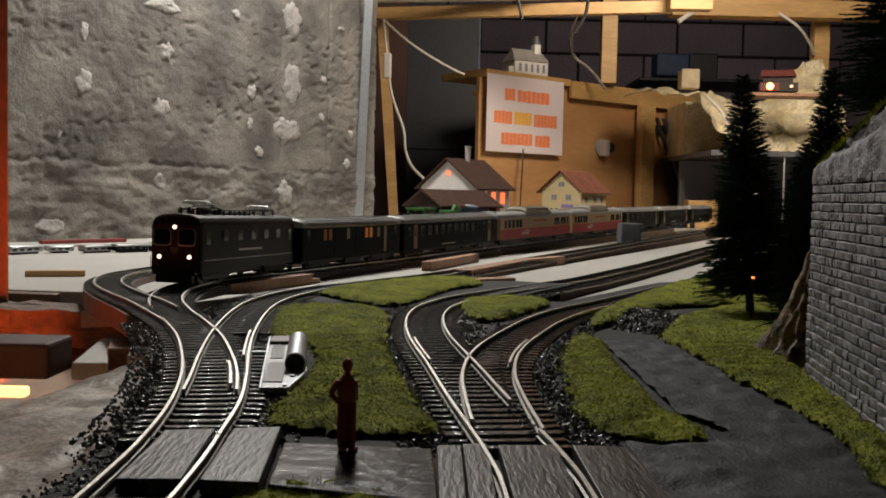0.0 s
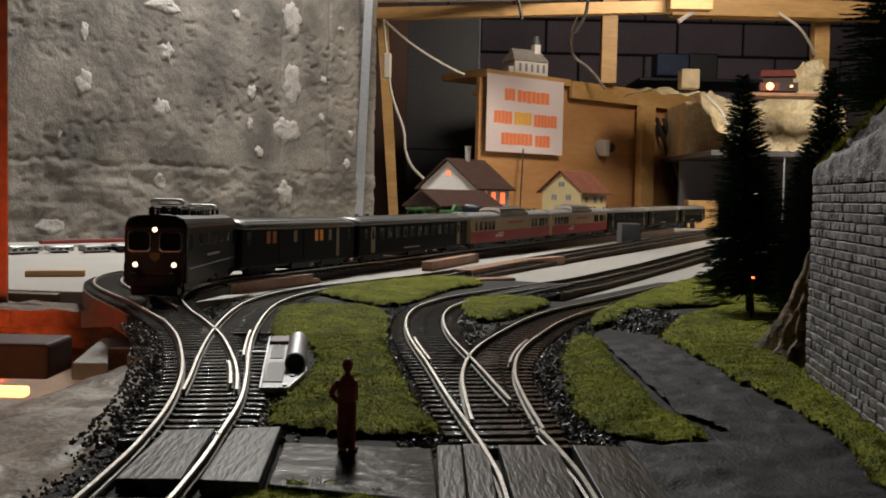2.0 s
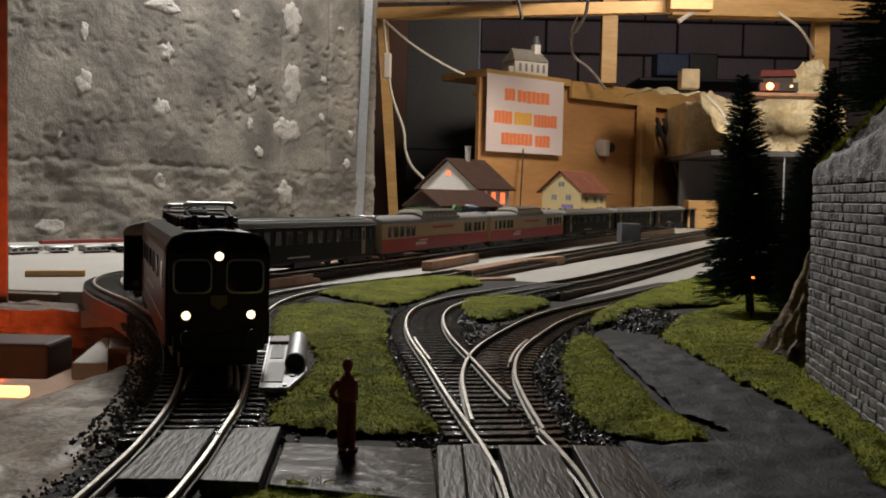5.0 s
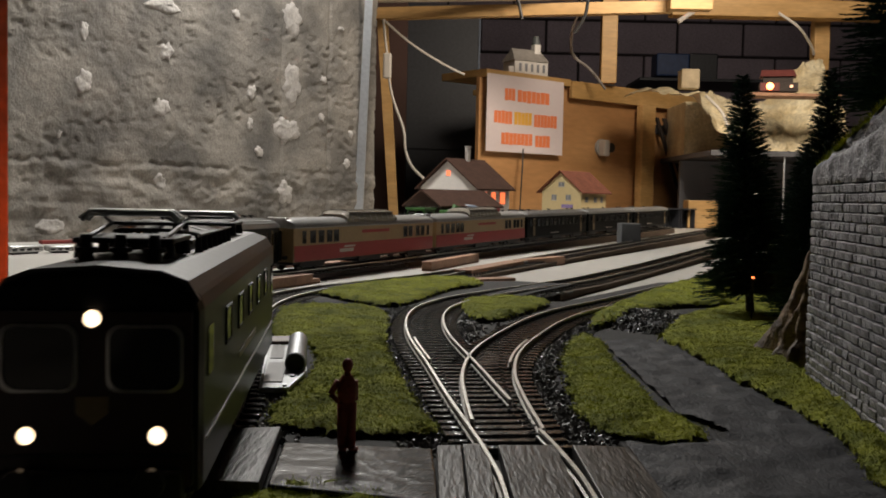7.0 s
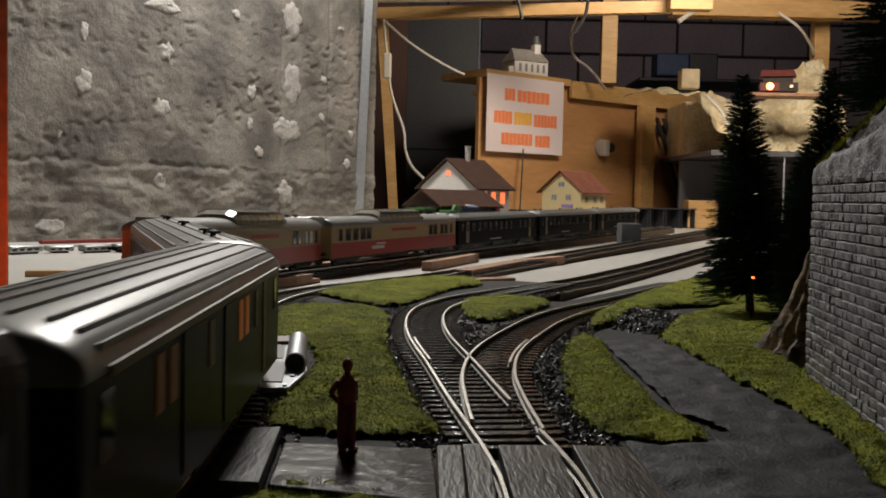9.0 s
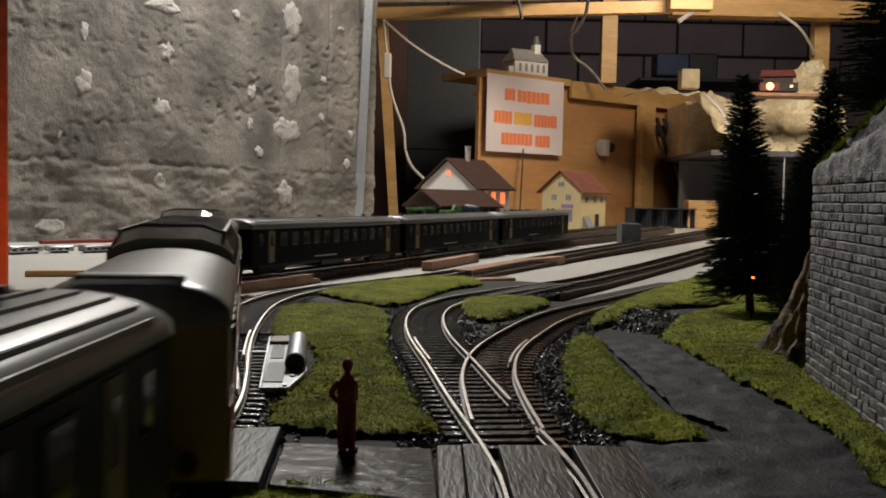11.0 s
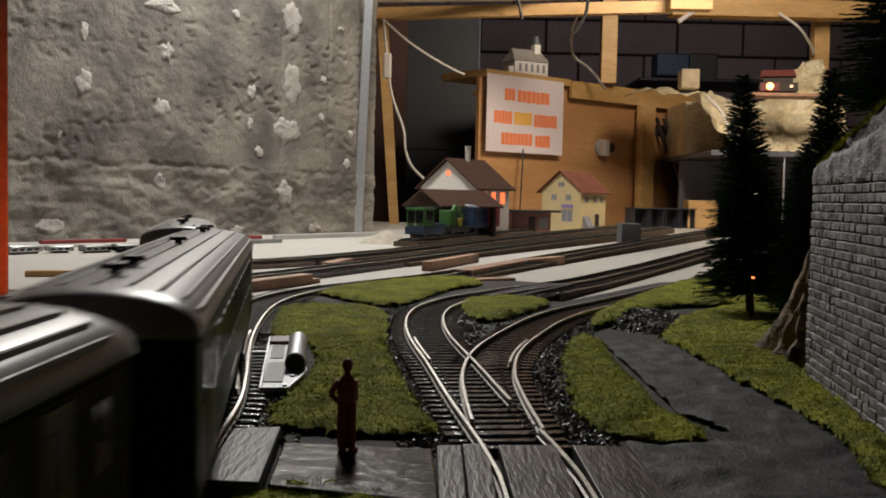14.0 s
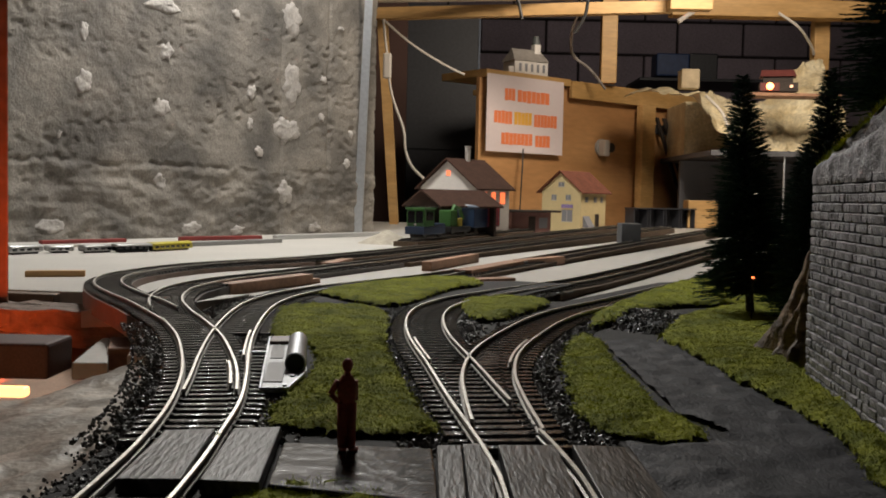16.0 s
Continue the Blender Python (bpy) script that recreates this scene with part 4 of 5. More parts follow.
for y0 in (304, 320):
    part("screw", cyl((-47.4, y0, -1.2), (-47.4, y0, -0.6), 0.8, seg=10), STEEL, pm)
part("throw_bar", box(-75, -60, 371, 372.4, -2.1, -1.3), STEEL, pm)

# small model railway worker, a plain shape
fb = bmesh.new()
def ell(c, r, bm):
    b_ = bmesh.new()
    bmesh.ops.create_uvsphere(b_, u_segments=14, v_segments=10, radius=1)
    b_.transform(Matrix.Translation(c) @ Matrix.Diagonal((*r, 1)))
    return join(bm, b_)
fb = ell((0, 0, 19.6), (1.25, 1.35, 1.6), fb)
fb = ell((0, 0, 13.6), (2.3, 1.5, 4.2), fb)
fb = cyl((0, 0, 17), (0, 0, 18.8), 0.8, 0.7, 10, fb)
fb = cyl((-1.0, 0, 0.5), (-0.9, 0, 11), 1.05, 1.35, 10, fb)
fb = cyl((1.0, 0, 0.5), (0.9, 0, 11), 1.05, 1.35, 10, fb)
fb = cyl((-2.0, 0, 16), (-3.7, 0, 13), 0.75, 0.7, 8, fb)
fb = cyl((-3.7, 0, 13), (-1.9, -0.6, 11.2), 0.7, 0.6, 8, fb)
fb = cyl((1.8, 0.2, 16), (2.0, 0.6, 11.5), 0.75, 0.6, 8, fb)
fb = ell((-0.9, -0.9, 0.5), (1.0, 1.9, 0.6), fb)
fb = ell((1.5, -0.9, 0.5), (1.2, 1.9, 0.6), fb)
fig = part("figurine", fb, mat("dark_red_plastic", (0.40, 0.075, 0.045), 0.5, vary=0.2), None, "", True)
fig.matrix_world = mpose(-21.2, 228, -0.95, 0, 0, 8)
tagged(fig, "tiny dark red standing figurine on the slab", "figurine")

# supports under the curve, lit from below
for poly, z0, z1, m_, lb in (
        ([(-169, 457), (-182, 537), (-178, 537), (-153, 459)], -30, -22, WHITEBOARD, "pale plywood support wedge under the track"),
        ([(-161, 483), (-172, 520), (-160, 522), (-149, 484)], -30, -19, ORANGEWOOD, "reddish wooden support block under the track"),
        ([(-142, 452), (-156, 519), (-148, 520), (-127, 454)], -30, -17, WHITEBOARD, "pale plywood support under the track")):
    tagged(part("support_block", prism(poly, z0, z1, bevel=0.8), m_), lb, "wood block")
beam_b = prism([(-420, 640), (-190, 602), (-185, 640), (-420, 690)], -38, -17)
bmesh.ops.subdivide_edges(beam_b, edges=beam_b.edges[:], cuts=14, use_grid_fill=True)
for q in beam_b.verts:
    q.co += Vector((0, 4 * noise.fractal(q.co * 0.06, 0.7, 2, 4), 2.5 * noise.fractal(q.co * 0.05 + Vector((9, 0, 0)), 0.7, 2, 4)))
tagged(part("support_beam", beam_b, mat("rough_brown_beam", (0.25, 0.19, 0.15), 0.85, vary=0.35, grain=150, stain=30, bump=0.9, depth=0.003)), "rough brown beam below the table edge", "beam")
tagged(part("dark_block", box(-300, -173, 440, 470, -27, -11, 1.5), mat("dark_red_block", (0.10, 0.05, 0.04), 0.7)), "dark wooden block below the track", "wood block")
tagged(part("lower_shelf", prism([(-460, 340), (-100, 340), (-100, 660), (-460, 660)], -52, -44), mat("lower_wood", (0.45, 0.28, 0.17), 0.6, stain=30)), "wooden lower shelf under the layout", "shelf board", kind="structure")
tagged(part("light_strip", box(-260, -163, 391, 397, -25, -21, 1), glow("red_strip_glow", (1.0, 0.42, 0.15), 3.0)), "glowing orange light strip under the layout", "light strip")
tagged(part("paper_scrap", prism([(-212, 588), (-196, 596), (-190, 610), (-206, 604)], -24, -14, bevel=0.3), WHITEBOARD), "white block end under the track", "wood block")
tagged(part("paper_scrap", prism([(-136, 548), (-122, 575), (-115, 598), (-128, 590)], -12, -3, bevel=0.3), WHITEBOARD), "white block between the tracks", "wood block")
tagged(part("edge_post", prism([(-338, 655), (-283.5, 655), (-299, 690), (-338, 690)], -60, 900, bevel=1.5), mat("reddish_post", (0.40, 0.25, 0.19), 0.6, grain=150, stain=12)), "reddish wooden post at the table edge", "post", kind="structure")
for x0, y0, x1, y1, w, z0, z1 in ((-155, 690, -112, 790, 12, -13, -5), (-20, 950, 30, 1100, 10, -13, -4), (-40, 740, 50, 800, 14, -12, -5), (10, 855, 66, 1000, 16, -12, -4), (-112, 920, -100, 990, 12, -12, -5), (-128, 745, -104, 800, 8, -12, -9), (70, 1010, 120, 1090, 14, -12, -4)):
    d = Vector((x1 - x0, y1 - y0)).normalized() * 1.0
    n = Vector((d.y, -d.x)) * w
    tagged(part("wood_offcut", prism([(x0, y0), (x1, y1), (x1 + n.x, y1 + n.y), (x0 + n.x, y0 + n.y)], z0 - 1, z1, bevel=0.6), ORANGEWOOD), "loose reddish wooden offcut beside the tracks", "wood block", "wooden offcuts")

# stone retaining wall
sw = thing("stone_wall", "grey stone model retaining wall in courses", "retaining wall")
W0, W1 = Vector((124.5, 338, 0)), Vector((101, 150, 0))
wdir = (W1 - W0).normalized()
wlen = (W1 - W0).length
wout = Vector((wdir.y, -wdir.x, 0))
if wout.x > 0:
    wout = -wout
def wp(u, z, o):
    return W0 + wdir * u + wout * o + Vector((0, 0, z))
core = [wp(0, 0, -0.6), wp(wlen, 0, -0.6), wp(wlen, 0, -40), wp(0, 0, -14)]
part("wall_core", prism([(p.x, p.y) for p in core], -8, 66), STONEGAP, sw)
STONES = []
for v_ in range(6):
    l = (3.6, 4.6, 5.6, 6.4, 7.6, 9.0)[v_]
    b = box(0.12, l - 0.18, -1.0, 0.75, 0.2, 2.7, 0.3, seg=1)
    for q in b.verts:
        q.co += Vector((random.uniform(-0.18, 0.18), random.uniform(-0.25, 0.25), random.uniform(-0.14, 0.14)))
    bmesh.ops.scale(b, vec=(MM,) * 3, verts=b.verts)
    me = bpy.data.meshes.new("stone")
    b.to_mesh(me)
    b.free()
    me.materials.append(STONE)
    STONES.append((l, me))
ang = math.degrees(math.atan2(wdir.y, wdir.x))
jv, jf = [], []
for j in range(25):
    u = random.uniform(-1.5, 0)
    while u < 150:
        l, me = random.choice(STONES)
        p = wp(u, -4.5 + 2.85 * j, random.uniform(-0.15, 0.15))
        m = mpose(p.x, p.y, p.z, random.uniform(-1.5, 1.5), 0, ang)
        if 34 < u < 100:
            share("stone", me, m, sw)
        else:
            k0 = len(jv)
            jv += [tuple((m @ q.co) / MM) for q in me.vertices]
            jf += [tuple(k0 + i for i in pl.vertices) for pl in me.polygons]
        u += l
tagged(raw("stone_courses", jv, jf, STONE, sw), kind="stuff")
ev, ef = [], []
nu2, nv2 = 70, 10
for i in range(nu2 + 1):
    for j in range(nv2 + 1):
        u = wlen * i / nu2
        top = 71 + 18 * min(1, u / 88) + 9 * max(0, (u - 88) / 100) + 1.5 * noise.noise(Vector((u * 0.1, 0, 0)))
        z = 66.0 - 0.8 * (j == 0) + (top - 66.0) * j / nv2
        crack = 72.5 + 0.085 * u + 2 * noise.noise(Vector((u * 0.12, 4, 0)))
        o = 1.0 + 0.9 * noise.fractal(Vector((u, z, 3)) * 0.15, 0.7, 2, 3) - (1.6 if abs(z - crack) < 0.9 else 0) - 2.5 * (j / nv2) ** 4
        p = wp(u, z, o)
        ev.append(tuple(p))
raw("plaster_cap", ev, [(i * (nv2 + 1) + j, (i + 1) * (nv2 + 1) + j, (i + 1) * (nv2 + 1) + j + 1, i * (nv2 + 1) + j + 1) for i in range(nu2) for j in range(nv2)], STONE, sw, True)
hv = []
for i in range(41):
    for j in range(21):
        u, o = wlen * i / 40, -0.2 - 130 * (j / 20) ** 1.3
        top = 71 + 18 * min(1, u / 88) + 9 * max(0, (u - 88) / 100)
        p = wp(u + (-12 * (j / 20)), top - 0.5 + 6 * min(1, j / 6) + 1.5 * noise.fractal(Vector((u, o, 0)) * 0.08, 0.7, 2, 3) - (j == 0) * 1.0, o)
        hv.append(tuple(p))
hill = thing("hill", "turf-covered hill behind the stone wall", "hill", kind="structure")
raw("hill_top", hv, [(i * 21 + j, (i + 1) * 21 + j, (i + 1) * 21 + j + 1, i * 21 + j + 1) for i in range(40) for j in range(20)], TURF, hill, True)
part("hill_body", prism([(130, 330), (260, 340), (420, 500), (420, 100), (106, 140)], -5, 70), BASEGREY, hill)
bv, bf = [], []
for _ in range(5200):
    u, o = random.uniform(0, wlen), -abs(random.gauss(0, 5)) + 0.6
    top = 71 + 18 * min(1, u / 88) + 9 * max(0, (u - 88) / 100)
    p = wp(u, top - 0.8 + min(6, -o * 0.5 if o < 0 else 0), o)
    an, k = random.uniform(0, 6.28), len(bv)
    bv += [(p.x - 0.16 * math.cos(an), p.y - 0.16 * math.sin(an), p.z - 0.4), (p.x + 0.16 * math.cos(an), p.y + 0.16 * math.sin(an), p.z - 0.4), (p.x + random.gauss(0, 0.9), p.y + random.gauss(0, 0.9), p.z + random.uniform(0.6, 2.0))]
    bf.append((k, k + 1, k + 2))
raw("grass_fibres", bv, bf, BLADE, hill)

# brown rock at the end of the wall
rv, rn, rm = [], 96, 48
for i in range(rn + 1):
    for j in range(rm + 1):
        a, h = math.pi * 2 * i / rn, j / rm
        rad = (1 - h) ** 0.9 * 0.92 + 0.08 * (1 - h ** 6)
        fur = noise.fractal(Vector((math.cos(a) * 4.5 + h * 0.8, math.sin(a) * 4.5, h * 1.3)), 0.6, 2.2, 4)
        rid = 1 + 0.30 * fur - 0.20 * abs(math.sin(6 * a + 1.6 * math.sin(3 * h)))
        rv.append((144 + 3 * h + 21 * rad * rid * math.cos(a), 378 + 40 * rid * rad * math.sin(a) - 8 * h, -6 + 68 * h + 2.0 * noise.noise(Vector((a * 3, h * 8, 1)))))
tagged(raw("rock", rv, [(i * (rm + 1) + j, (i + 1) * (rm + 1) + j, (i + 1) * (rm + 1) + j + 1, i * (rm + 1) + j + 1) for i in range(rn) for j in range(rm)], ROCKMAT, None, True), "furrowed brown model rock beside the stone wall", "rock")


def fir(label, x, y, z, height, radius, seed, lean=0.0, bare=6.0, top=1.0):
    """A bottle-brush fir: a thin trunk and whorls of short needled twigs with gaps."""
    rnd = random.Random(seed)
    tr = thing("fir_tree", label, "tree", mpose(x, y, z, 0, lean, 0), "model fir trees")
    part("trunk", cyl((0, 0, -4), (0, 0, height * 0.97), 2.4, 0.5, 9), BARK, tr)
    v, f = [], []
    h = bare
    while h < height:
        k = (h - bare) / (height - bare)
        r = radius * 1.06 * ((1 - k) ** 0.85 * 0.94 + 0.06) * (1 + rnd.uniform(-0.10, 0.08))
        n = max(9, int(44 * (r / radius) ** 0.7))
        a0 = rnd.uniform(0, 6.283)
        for i in range(n):
            a = a0 + math.tau * i / n + rnd.uniform(-0.16, 0.16)
            l = r * rnd.uniform(0.70, 1.10)
            dz = rnd.uniform(-0.12, 0.04) * l + k * k * l * 0.7
            hh = h + rnd.uniform(-0.45, 0.45)
            ca, sa = math.cos(a), math.sin(a)
            for w_, u_ in ((0.42, 0.0), (0.0, 0.42)):
                m0 = len(v)
                v += [(-sa * w_, ca * w_, hh + u_), (sa * w_, -ca * w_, hh - u_), (ca * l, sa * l, hh + dz)]
                f.append((m0, m0 + 1, m0 + 2))
            for q in range(max(7, int(l * 1.0))):
                t_ = rnd.uniform(0.25, 1.0)
                px_, py_, pz_ = ca * l * t_, sa * l * t_, hh + dz * t_
                an = a + rnd.choice((-1, 1)) * rnd.uniform(0.3, 0.75)
                nl = rnd.uniform(1.6, 3.0)
                m0 = len(v)
                v += [(px_, py_, pz_ + 0.26), (px_, py_, pz_ - 0.26), (px_ + math.cos(an) * nl, py_ + math.sin(an) * nl, pz_ + rnd.uniform(-0.5, 0.3))]
                f.append((m0, m0 + 1, m0 + 2))
        h += rnd.uniform(1.2, 1.7)
    raw("crown", v, f, NEEDLE, tr)
    return tr


fir("dark green model fir on the turf slope", 163, 529, -2, 126, 26, 3, -4, 13.0)
fir("dark green model fir behind the rock", 178, 470, -2, 121, 24, 5, 0)
fir("tall dark model fir on the hill", 143, 296, 82, 125, 27, 8, 0)
fir("dark model fir beside the hill", 190, 420, 10, 95, 24, 11, 0)
fir("dark model fir behind the others", 200, 560, -2, 92, 24, 15, 0)
sg = thing("signal_lamp", "tiny red-lit signal lamp behind the fir", "signal lamp", mpose(155, 501, -2))
part("mast", cyl((0, 0, 0), (0, 0, 22), 0.4, seg=8), BARK, sg)
part("lens", cyl((0, -1.0, 22.5), (0, 0.6, 22.5), 0.55, seg=10), glow("signal_glow", (1.0, 0.16, 0.05), 4.0), sg)


# ---- the far side of the layout ----
def gable_house(name, label, x, y, z, yaw, w, d, eave, apex, wall_mat, roof_mat, over=7.0, windows=(), side_windows=(), chimney=None, ridge_cut=0):
    """A model house: gable wall at local y = 0, ridge along +y."""
    h = thing(name, label, "model house", mpose(x, y, z, 0, 0, yaw))
    body = part("wall", loft([[(-w / 2, yy, 0), (w / 2, yy, 0), (w / 2, yy, eave), (0, yy, apex), (-w / 2, yy, eave)] for yy in (0, d)]), wall_mat, h)
    slope = (apex - eave) / (w / 2)
    for s in (-1, 1):
        e = w / 2 + over
        part("roof", loft([[(0, yy, apex + 0.6), (s * e, yy, apex - slope * e + 0.6), (s * e, yy, apex - slope * e + 3.2), (0, yy, apex + 3.2)] for yy in (-over, d + over)]), roof_mat, h)
    for wx, wz, ww, wh, m_ in windows:
        wn_ = part("window", box(wx - ww / 2, wx + ww / 2, -1.0, 0.4, wz, wz + wh), m_, h)
        part("window_frame", box(wx - ww / 2 - 1, wx + ww / 2 + 1, -0.7, 0.3, wz - 1.2, wz, 0, box(wx - 0.5, wx + 0.5, -1.3, 0.2, wz, wz + wh)), WHITEMARK, wn_)
    for wy, wz, ww, wh, m_ in side_windows:
        part("window", box(w / 2 - 0.4, w / 2 + 1.0, wy - ww / 2, wy + ww / 2, wz, wz + wh), m_, h)
    if chimney:
        cx, cy, ch = chimney
        c = part("chimney", box(cx - 3.5, cx + 3.5, cy - 3.5, cy + 3.5, apex - 14, ch, 0.5), PLASTER, h)
        part("chimney_cap", box(cx - 4.4, cx + 4.4, cy - 4.4, cy + 4.4, ch, ch + 2), PLASTER, c)
    return h


BROWNROOF = mat("brown_roof", (0.060, 0.031, 0.022), 0.85, vary=0.25, grain=350, stain=60, spec=0.2)
REDROOF = mat("red_brown_roof", (0.15, 0.055, 0.035), 0.85, vary=0.25, grain=350, stain=60, spec=0.2)
WHITEWALL = mat("white_house_wall", (0.72, 0.68, 0.64), 0.8, vary=0.06, grain=300, stain=50)
YELLOWWALL = mat("pale_yellow_wall", (0.70, 0.56, 0.30), 0.8, vary=0.06, grain=300, stain=50)
DARKWOOD = mat("dark_shed_wood", (0.045, 0.032, 0.026), 0.8, grain=300, stain=50)
WINDOWGREY = mat("grey_window", (0.25, 0.25, 0.27), 0.3, vary=0.05, bump=0)
VIOLET = mat("violet_sign", (0.30, 0.22, 0.50), 0.6, vary=0.05, bump=0)
LITRED = glow("orange_lit_window", (1.0, 0.20, 0.07), 1.2)
st = gable_house("station_house", "white model station house with a brown gable roof", 7, 1785, -13, -45, 140, 84, 88, 136, WHITEWALL, BROWNROOF, 8, ((0, 108, 9, 9, LITRED), (-34, 40, 12, 18, WINDOWGREY), (34, 40, 12, 18, WINDOWGREY)), ((18, 60, 12, 20, LITRED), (42, 60, 10, 20, LITRED), (66, 60, 12, 20, LITRED)), (4, 44, 160))
shed = thing("goods_shed", "dark wooden model goods shed with a brown roof", "model house", mpose(-30, 1610, -13, 0, 0, -52) @ Matrix.Scale(1.07, 4))
for sx in (-36, 36):
    for yy in (3, 55, 106):
        part("shed_post", box(sx - 2, sx + 2, yy - 2, yy + 2, 0, 52), DARKWOOD, shed)
part("back_wall", box(-36, 36, 104, 107, 0, 52), DARKWOOD, shed)
part("side_wall", box(-37, -34, 4, 106, 0, 50), DARKWOOD, shed)
for s in (-1, 1):
    part("roof", loft([[(0, yy, 74), (s * 48, yy, 50), (s * 48, yy, 52.6), (0, yy, 77)] for yy in (-8, 114)]), BROWNROOF, shed)
yh = gable_house("yellow_house", "pale yellow model house with a red-brown roof", 243, 2090, -10, -42, 98, 92, 86, 124, YELLOWWALL, REDROOF, 9, ((-18, 66, 12, 11, WINDOWGREY), (18, 66, 12, 11, WINDOWGREY), (0, 94, 14, 9, WINDOWGREY), (16, 22, 26, 24, WINDOWGREY)), ((20, 62, 10, 11, WINDOWGREY), (52, 62, 10, 11, WINDOWGREY), (76, 62, 8, 11, WINDOWGREY), (60, 12, 14, 26, DARKWOOD)))
part("shop_sign", box(2, 30, -2, 0.2, 50, 57), VIOLET, yh, "violet shop sign")
part("outside_stair", loft([[(50, yy, 0), (68, yy, 0), (68, yy, 6), (50, yy, 34)] for yy in (8, 30)]), WINDOWGREY, yh)
kiosk = thing("kiosk", "low reddish model kiosk with a flat dark roof", "model kiosk", mpose(165, 1890, -12, 0, 0, 24))
part("wall", box(-42, 42, 0, 34, 0, 44, 1), mat("reddish_wall", (0.30, 0.15, 0.13), 0.7), kiosk)
part("roof", box(-56, 56, -14, 44, 44, 48, 0.8), DARKWOOD, kiosk)
part("door", box(-6, 8, -1, 1, 2, 36), DARKWOOD, kiosk)
part("window", box(16, 34, -1, 1, 14, 34), WINDOWGREY, kiosk)
for k in range(4):
    bx = thing("black_crate", "open black box on the table", "crate", mpose(492 + 46 * k, 2600 + 22 * k, -13, 0, 0, 24), "black crates")
    part("back", box(0, 44, 40, 42, 0, 50), BLACKPANEL, bx)
    part("side", box(0, 2, 0, 40, 0, 50), BLACKPANEL, bx)
    part("side", box(42, 44, 0, 40, 0, 50), BLACKPANEL, bx)
    part("lid", box(-2, 46, -3, 43, 50, 53), BLACKPANEL, bx)
tagged(part("wood_crate", box(655, 735, 2700, 2760, -13, 62, 2), PINE), "small pine wood crate on the table", "wood block")
tagged(part("grey_box", box(262, 291, 1480, 1520, -12, 24, 1.2), mat("grey_plastic", (0.11, 0.115, 0.12), 0.5)), "small grey box beside the yard tracks", "box")

# sand heap
hp = []
for i in range(25):
    for j in range(17):
        x, y = -50 + 100 * i / 24, -40 + 80 * j / 16
        hp.append((x, y, -1 + 22 * max(0, 1 - math.hypot(x / 46, y / 38)) + 0.8 * noise.noise(Vector((x, y, 0)) * 0.2)))
heap = raw("sand_heap", hp, [(i * 17 + j, (i + 1) * 17 + j, (i + 1) * 17 + j + 1, i * 17 + j + 1) for i in range(24) for j in range(16)], mat("pale_sand", (0.42, 0.38, 0.31), 0.9, grain=900, stain=60), None, True)
heap.matrix_world = mpose(-82, 1475, -13)
tagged(heap, "small heap of pale sand on the table", "sand heap")

# parked works train on the siding
LIME = mat("lime_paint", (0.05, 0.15, 0.035), 0.4, vary=0.1, bump=0.02)
BLUE = mat("blue_paint", (0.018, 0.04, 0.09), 0.4, vary=0.1, bump=0.02)


def on_siding(y):
    p = PATHS["siding"]
    x = float(np.interp(y, p[:, 1], p[:, 0]))
    return x, y, ground(y)


x, y, z = on_siding(1420)
tractor = thing("rail_tractor", "green and blue model rail tractor", "railway car", mpose(x, y, z, 0, 0, -23))
part("frame", box(-15, 15, 0, 78, 5, 16, 0.8), BLUE, tractor)
part("cab", box(-14, 14, 3, 40, 16, 40, 1.5), LIME, tractor)
for sx in (-6.4, 6.4):
    part("windscreen", box(sx - 5.4, sx + 5.4, 2.4, 3.2, 21, 38), GLASS, tractor)
part("side_window", box(13.8, 14.4, 10, 34, 25, 37), GLASS, tractor)
part("flat_bed", box(-14, 14, 41, 78, 16, 20, 0.5), BLUE, tractor)
part("roof", box(-15, 15, 1, 42, 40, 42.5, 0.8), LIME, tractor)
part("headlight", cyl((0, 2.0, 19), (0, 3.4, 19), 1.6, seg=10), WHITEMARK, tractor)
for yy in (14, 62):
    for sx in (-10, 10):
        part("wheel", cyl((sx - 1.2, yy, 5.2), (sx + 1.2, yy, 5.2), 5.2, seg=16), WHEEL, tractor)
x, y, z = on_siding(1515)
crane = thing("rail_crane", "green model crane wagon with a raised jib", "railway car", mpose(x, y, z, 0, 0, -23))
part("frame", box(-14, 14, 0, 80, 5, 13, 0.6), UNDER, crane)
part("cab", box(-10, 10, 8, 34, 13, 38, 1.5), LIME, crane)
part("jib", tube([(0, 30, 26), (0, 44, 44), (0, 66, 40), (0, 78, 24)], 3.2), LIME, crane)
part("counterweight", box(-11, 11, 36, 52, 13, 26, 1.2), mat("yellow_paint", (0.45, 0.36, 0.05), 0.5), crane)
for yy in (14, 66):
    for sx in (-10, 10):
        part("wheel", cyl((sx - 1.2, yy, 5.2), (sx + 1.2, yy, 5.2), 5.2, seg=16), WHEEL, crane)
x, y, z = on_siding(1600)
wagon = thing("covered_wagon", "blue model wagon with red and white stripes", "railway car", mpose(x, y, z, 0, 0, -23))
part("body", box(-15, 15, 0, 120, 9, 40, 1.5), BLUE, wagon)
part("roof", loft([[(15.5 * math.cos(a), yy, 40 + 6 * math.sin(a)) for a in (math.pi * k / 8 for k in range(9))] for yy in (-1, 121)]), mat("blue_grey_roof", (0.16, 0.20, 0.26), 0.4), wagon, "", True)
for k in range(5):
    part("stripe", box(15, 15.5, 60 + 12 * k, 66 + 12 * k, 10, 40), RED, wagon, "red stripe")
